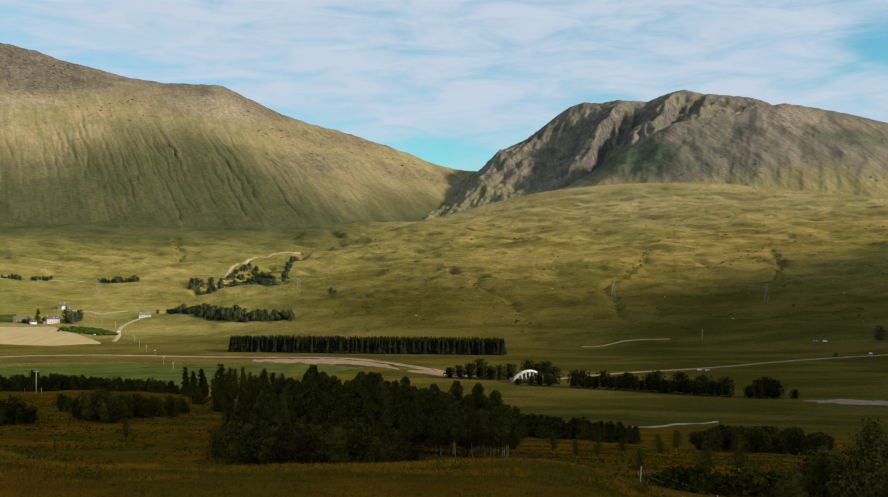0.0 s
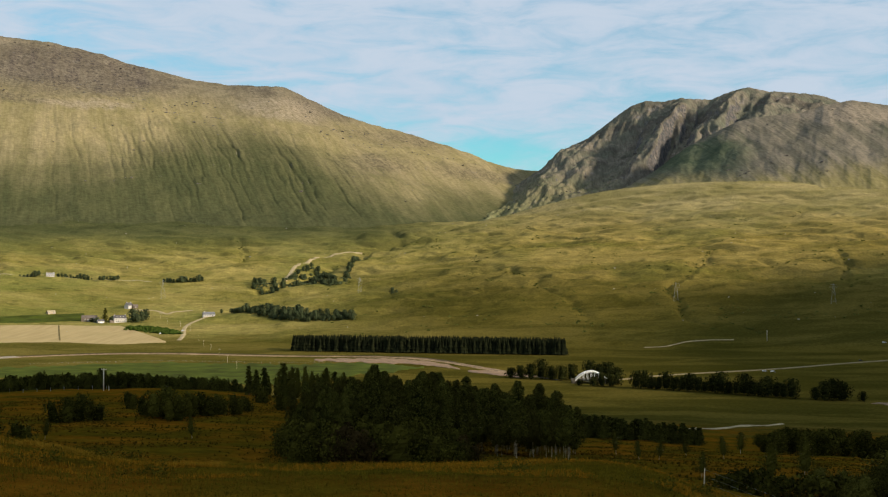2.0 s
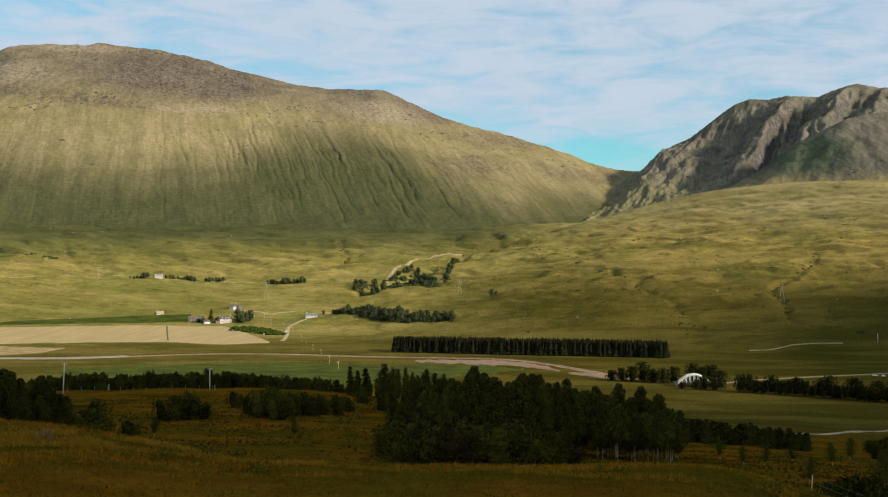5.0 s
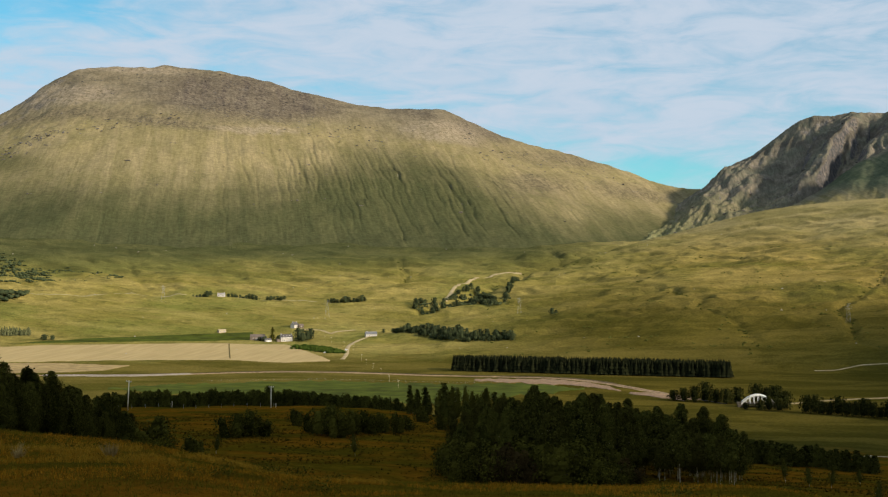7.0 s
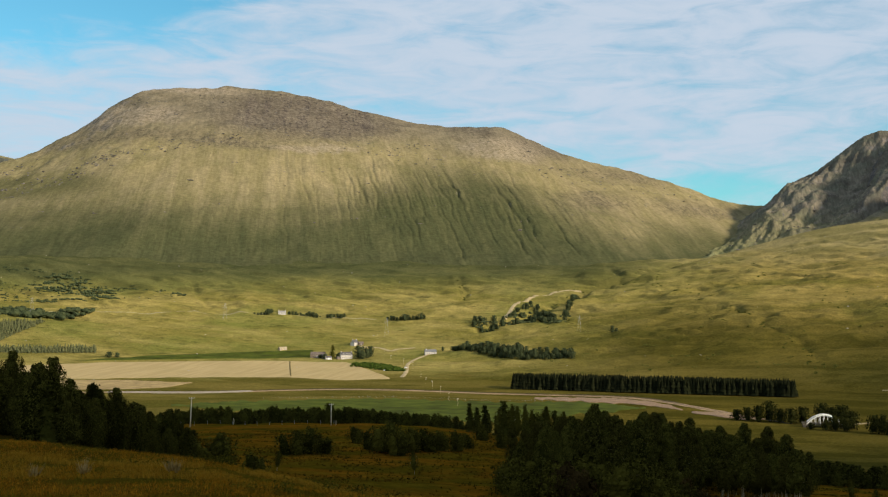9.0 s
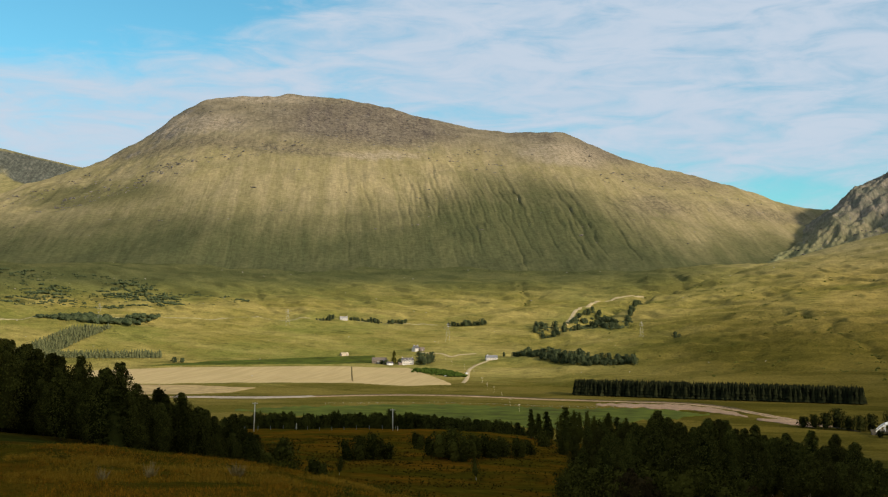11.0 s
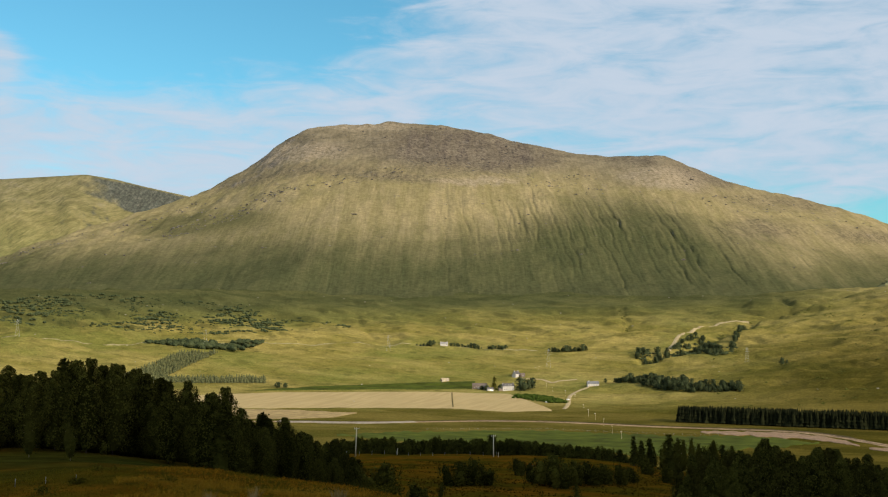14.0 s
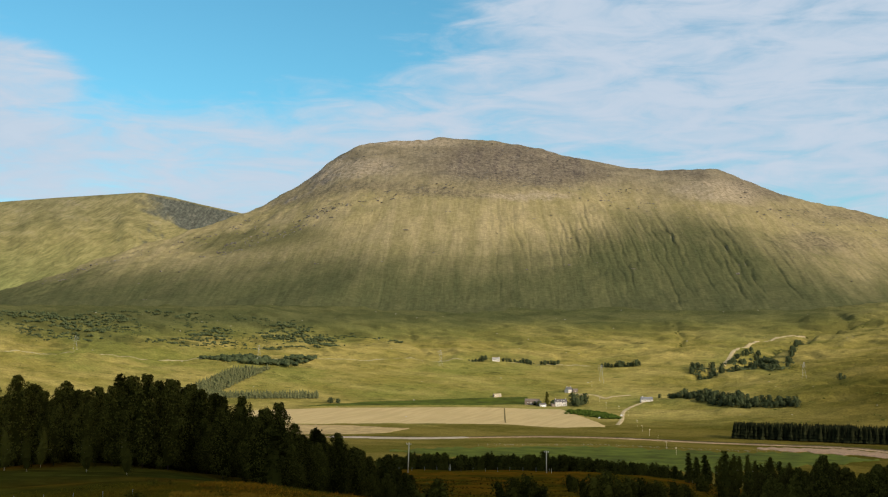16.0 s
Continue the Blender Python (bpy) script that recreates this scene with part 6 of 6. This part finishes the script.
def boulders(name, label, places, mat, rng, lo, hi):
    """Weathered stones lying on the ground, in one mesh."""
    geo = Geo()
    phi = (1 + 5 ** 0.5) / 2
    ico = np.array([(-1, phi, 0), (1, phi, 0), (-1, -phi, 0), (1, -phi, 0), (0, -1, phi), (0, 1, phi), (0, -1, -phi), (0, 1, -phi), (phi, 0, -1), (phi, 0, 1), (-phi, 0, -1), (-phi, 0, 1)]) / 1.9
    tri = [(0, 11, 5), (0, 5, 1), (0, 1, 7), (0, 7, 10), (0, 10, 11), (1, 5, 9), (5, 11, 4), (11, 10, 2), (10, 7, 6), (7, 1, 8), (3, 9, 4), (3, 4, 2), (3, 2, 6), (3, 6, 8), (3, 8, 9), (4, 9, 5), (2, 4, 11), (6, 2, 10), (8, 6, 7), (9, 8, 1)]
    for a, r, f in places:
        s = rng.uniform(lo, hi) * f
        geo.add(np.array(spot(a, r)) + ico * rng.uniform(0.7, 1.3, (12, 1)) * s * np.array([1.3, 1.0, 0.6]), tri)
    return tagged(new(name, geo.mesh(name, mat)), label, "stone", kind="stuff")


boulders("moor_stones", "pale weathered stones scattered on the grass", strew(rng, 170, ((-46, 21, 1450, 2600), lambda a, r: 1.0), 14.0), plain("lichen_stone", (0.36, 0.33, 0.28), 0.95, 0.25, 0.8), rng, 0.5, 1.4)


def tussocks(name, label, count, region, mat, rng, h, blades, width, patch=None):
    """Tufts of bent grass blades on the near slope, in one mesh."""
    (a0, a1, r0, r1) = region
    a = rng.uniform(a0, a1, count)
    r = np.sqrt(rng.uniform(r0 * r0, r1 * r1, count))
    x, y = r * np.sin(np.radians(a)), r * np.cos(np.radians(a))
    if patch:
        keep = fractal(x / patch, y / patch, 3) > -0.05
        a, r, x, y = a[keep], r[keep], x[keep], y[keep]
    z = land(a, r)
    k = len(a)
    tuft = np.repeat(np.stack([x, y, z], 1), blades, 0)
    m = k * blades
    ang = rng.uniform(0, 2 * np.pi, m)
    tall = h * np.repeat(rng.uniform(0.5, 1.3, k), blades) * rng.uniform(0.6, 1.2, m)
    out = np.stack([np.cos(ang), np.sin(ang), np.zeros(m)], 1)
    sidew = np.stack([-np.sin(ang), np.cos(ang), np.zeros(m)], 1) * width
    root = tuft + out * rng.uniform(0, 0.16, (m, 1)) - np.array([0, 0, 0.05])
    tip = root + out * (tall * rng.uniform(0.25, 0.8, m))[:, None] + np.array([0, 0, 1]) * tall[:, None]
    v = np.stack([root - sidew, root + sidew, tip], 1).reshape(-1, 3)
    mesh = bpy.data.meshes.new(name)
    mesh.vertices.add(len(v))
    mesh.vertices.foreach_set("co", v.reshape(-1).astype(np.float32))
    mesh.loops.add(len(v))
    mesh.loops.foreach_set("vertex_index", np.arange(len(v), dtype=np.int32))
    mesh.polygons.add(m)
    mesh.polygons.foreach_set("loop_start", np.arange(0, 3 * m, 3, dtype=np.int32))
    mesh.polygons.foreach_set("loop_total", np.full(m, 3, dtype=np.int32))
    mesh.update(calc_edges=True)
    mesh.materials.append(mat)
    return tagged(new(name, mesh), label, "grass", kind="stuff")


MOOR_GRASS = leaf_material("moor_grass", (0.06, 0.05, 0.005), (0.2, 0.135, 0.01))
RUST_GRASS = leaf_material("bracken_fronds", (0.2, 0.08, 0.005), (0.4, 0.175, 0.012))
PALE_GRASS = leaf_material("bleached_grass", (0.26, 0.17, 0.06), (0.4, 0.27, 0.1))
tussocks("moor_grass", "dark olive tussock grass on the near slope", 46000, (-47, 23, 27, 80), MOOR_GRASS, rng, 0.17, 5, 0.013)
tussocks("bracken", "rust-brown bracken patches on the near slope", 36000, (-37, 23, 44, 84), RUST_GRASS, rng, 0.2, 5, 0.015, 9.0)
# crest grass coloured orange to carry the warm glow on the hump
tussocks("crest_grass", "sunbleached orange grass along the crest of the near hump", 9500, (-38, -14, 54, 68), leaf_material("crest_grass", (0.2, 0.1, 0.008), (0.38, 0.2, 0.018)), rng, 0.26, 6, 0.014, 7.0)
tussocks("heath_tufts", "dark olive tufts of heather and moss on the moor", 14000, (-30, 22, 84, 360), leaf_material("dark_heath", (0.025, 0.022, 0.003), (0.07, 0.05, 0.005)), rng, 0.34, 6, 0.1, 17.0)
tussocks("heather_clumps", "low dark heather clumps across the moor", 16000, (-30, 22, 84, 330), leaf_material("heather", (0.05, 0.034, 0.004), (0.12, 0.064, 0.006)), rng, 0.3, 6, 0.12, 24.0)
for az, r in ((-33.6, 55), (-31.4, 57), (-27.4, 57)):
    tussocks("bleached_tuft", "bleached pale grass tuft on the slope", 4, (az - 0.3, az + 0.3, r, r + 1), PALE_GRASS, rng, 0.62, 26, 0.024)


def outcrops(label, source, bands, size, mat, rng):
    """Weathered rocks breaking through a mountainside, in one mesh; bands: bearings, levels between foot and crest, number."""
    xyz, az, level = SURFACE[source]
    geo = Geo()
    for a0, a1, t0, t1, count in bands:
        rows, cols = np.nonzero((az > a0) & (az < a1) & (level > t0) & (level < t1))
        for k in rng.randint(0, len(rows), count):
            p = xyz[rows[k], cols[k]]
            s = rng.uniform(*size)
            for _ in range(rng.randint(1, 4)):
                off = rng.normal(0, 1, 3) * s * np.array([2.2, 1.0, 0.3]) - np.array([0, 0, 0.3 * s])
                geo.add(p + off + ICO * rng.uniform(0.6, 1.35, (12, 1)) * s * rng.uniform(0.5, 1.0) * np.array([1.6, 1.0, 0.75]), ICO_TRI)
    return tagged(new("rock_outcrops", geo.mesh("rock_outcrops", mat)), label, "rock", kind="stuff")


OUTCROP = plain("grey_outcrop_rock", (0.14, 0.125, 0.108), 0.95, 0.3, 0.15)
MAIN, PEAK, BROW = (o["label"] for o in (main_mountain, crag, shoulder))
outcrops("grey rocks along the ridge and brow of the mountain", MAIN, [(-44, -33, 0.80, 0.93, 150), (-36, -30, 0.62, 0.72, 210), (-31, -24, 0.66, 0.72, 110), (-30, -17, 0.9, 0.985, 170), (-24, -14, 0.72, 0.86, 150), (-10, 0, 0.72, 0.9, 110), (-40, -4, 0.3, 0.95, 140)], (1.2, 3.4), OUTCROP, rng)
outcrops("brown crags breaking through the steep peak", PEAK, [(0, 4, 0.05, 0.5, 60), (3, 9, 0.1, 0.75, 110), (8, 16, 0.45, 0.85, 70)], (1.4, 3.6), OUTCROP, rng)
outcrops("grey rocks on the heathery shoulder", BROW, [(6, 12, 0.05, 0.35, 70), (10, 24, 0.2, 0.95, 120)], (1.2, 3.0), OUTCROP, rng)


def clump_field(name, label, places, mat, rng, size, count):
    """Low cushions of leaves on the near slope, in one mesh."""
    geo = Geo()
    for a, r, f in places:
        base = np.array(spot(a, r))
        w = size * f * rng.uniform(0.6, 1.5)
        centres = base + rng.normal(0, 1, (6, 3)) * np.array([w, w, 0.06]) + np.array([0, 0, 0.16 * f])
        geo.add(*leaves(rng, centres, np.full(6, 0.3 * w + 0.06), 0.05, count * 4))
    return tagged(new(name, geo.mesh(name, mat)), label, "shrub", kind="stuff")


clump_field("bilberry_cushions", "dark green bilberry and heather cushions on the near slope",
            strew(rng, 34, ((-47, 23, 44, 76), lambda a, r: 1.0 * (float(fractal(np.array([a / 5.0]), np.array([r / 9.0]), 2)[0]) > 0.0)), 1.0), leaf_material("bilberry", (0.04, 0.036, 0.005), (0.11, 0.09, 0.01)), rng, 0.5, 90)
clump_field("wood_edge_bracken", "low green bracken along the foot of the wood",
            strew(rng, 70, ((-12, 3.8, 138, 165), lambda a, r: 1.0), 1.6), leaf_material("green_bracken", (0.04, 0.042, 0.005), (0.085, 0.08, 0.01)), rng, 0.9, 70)
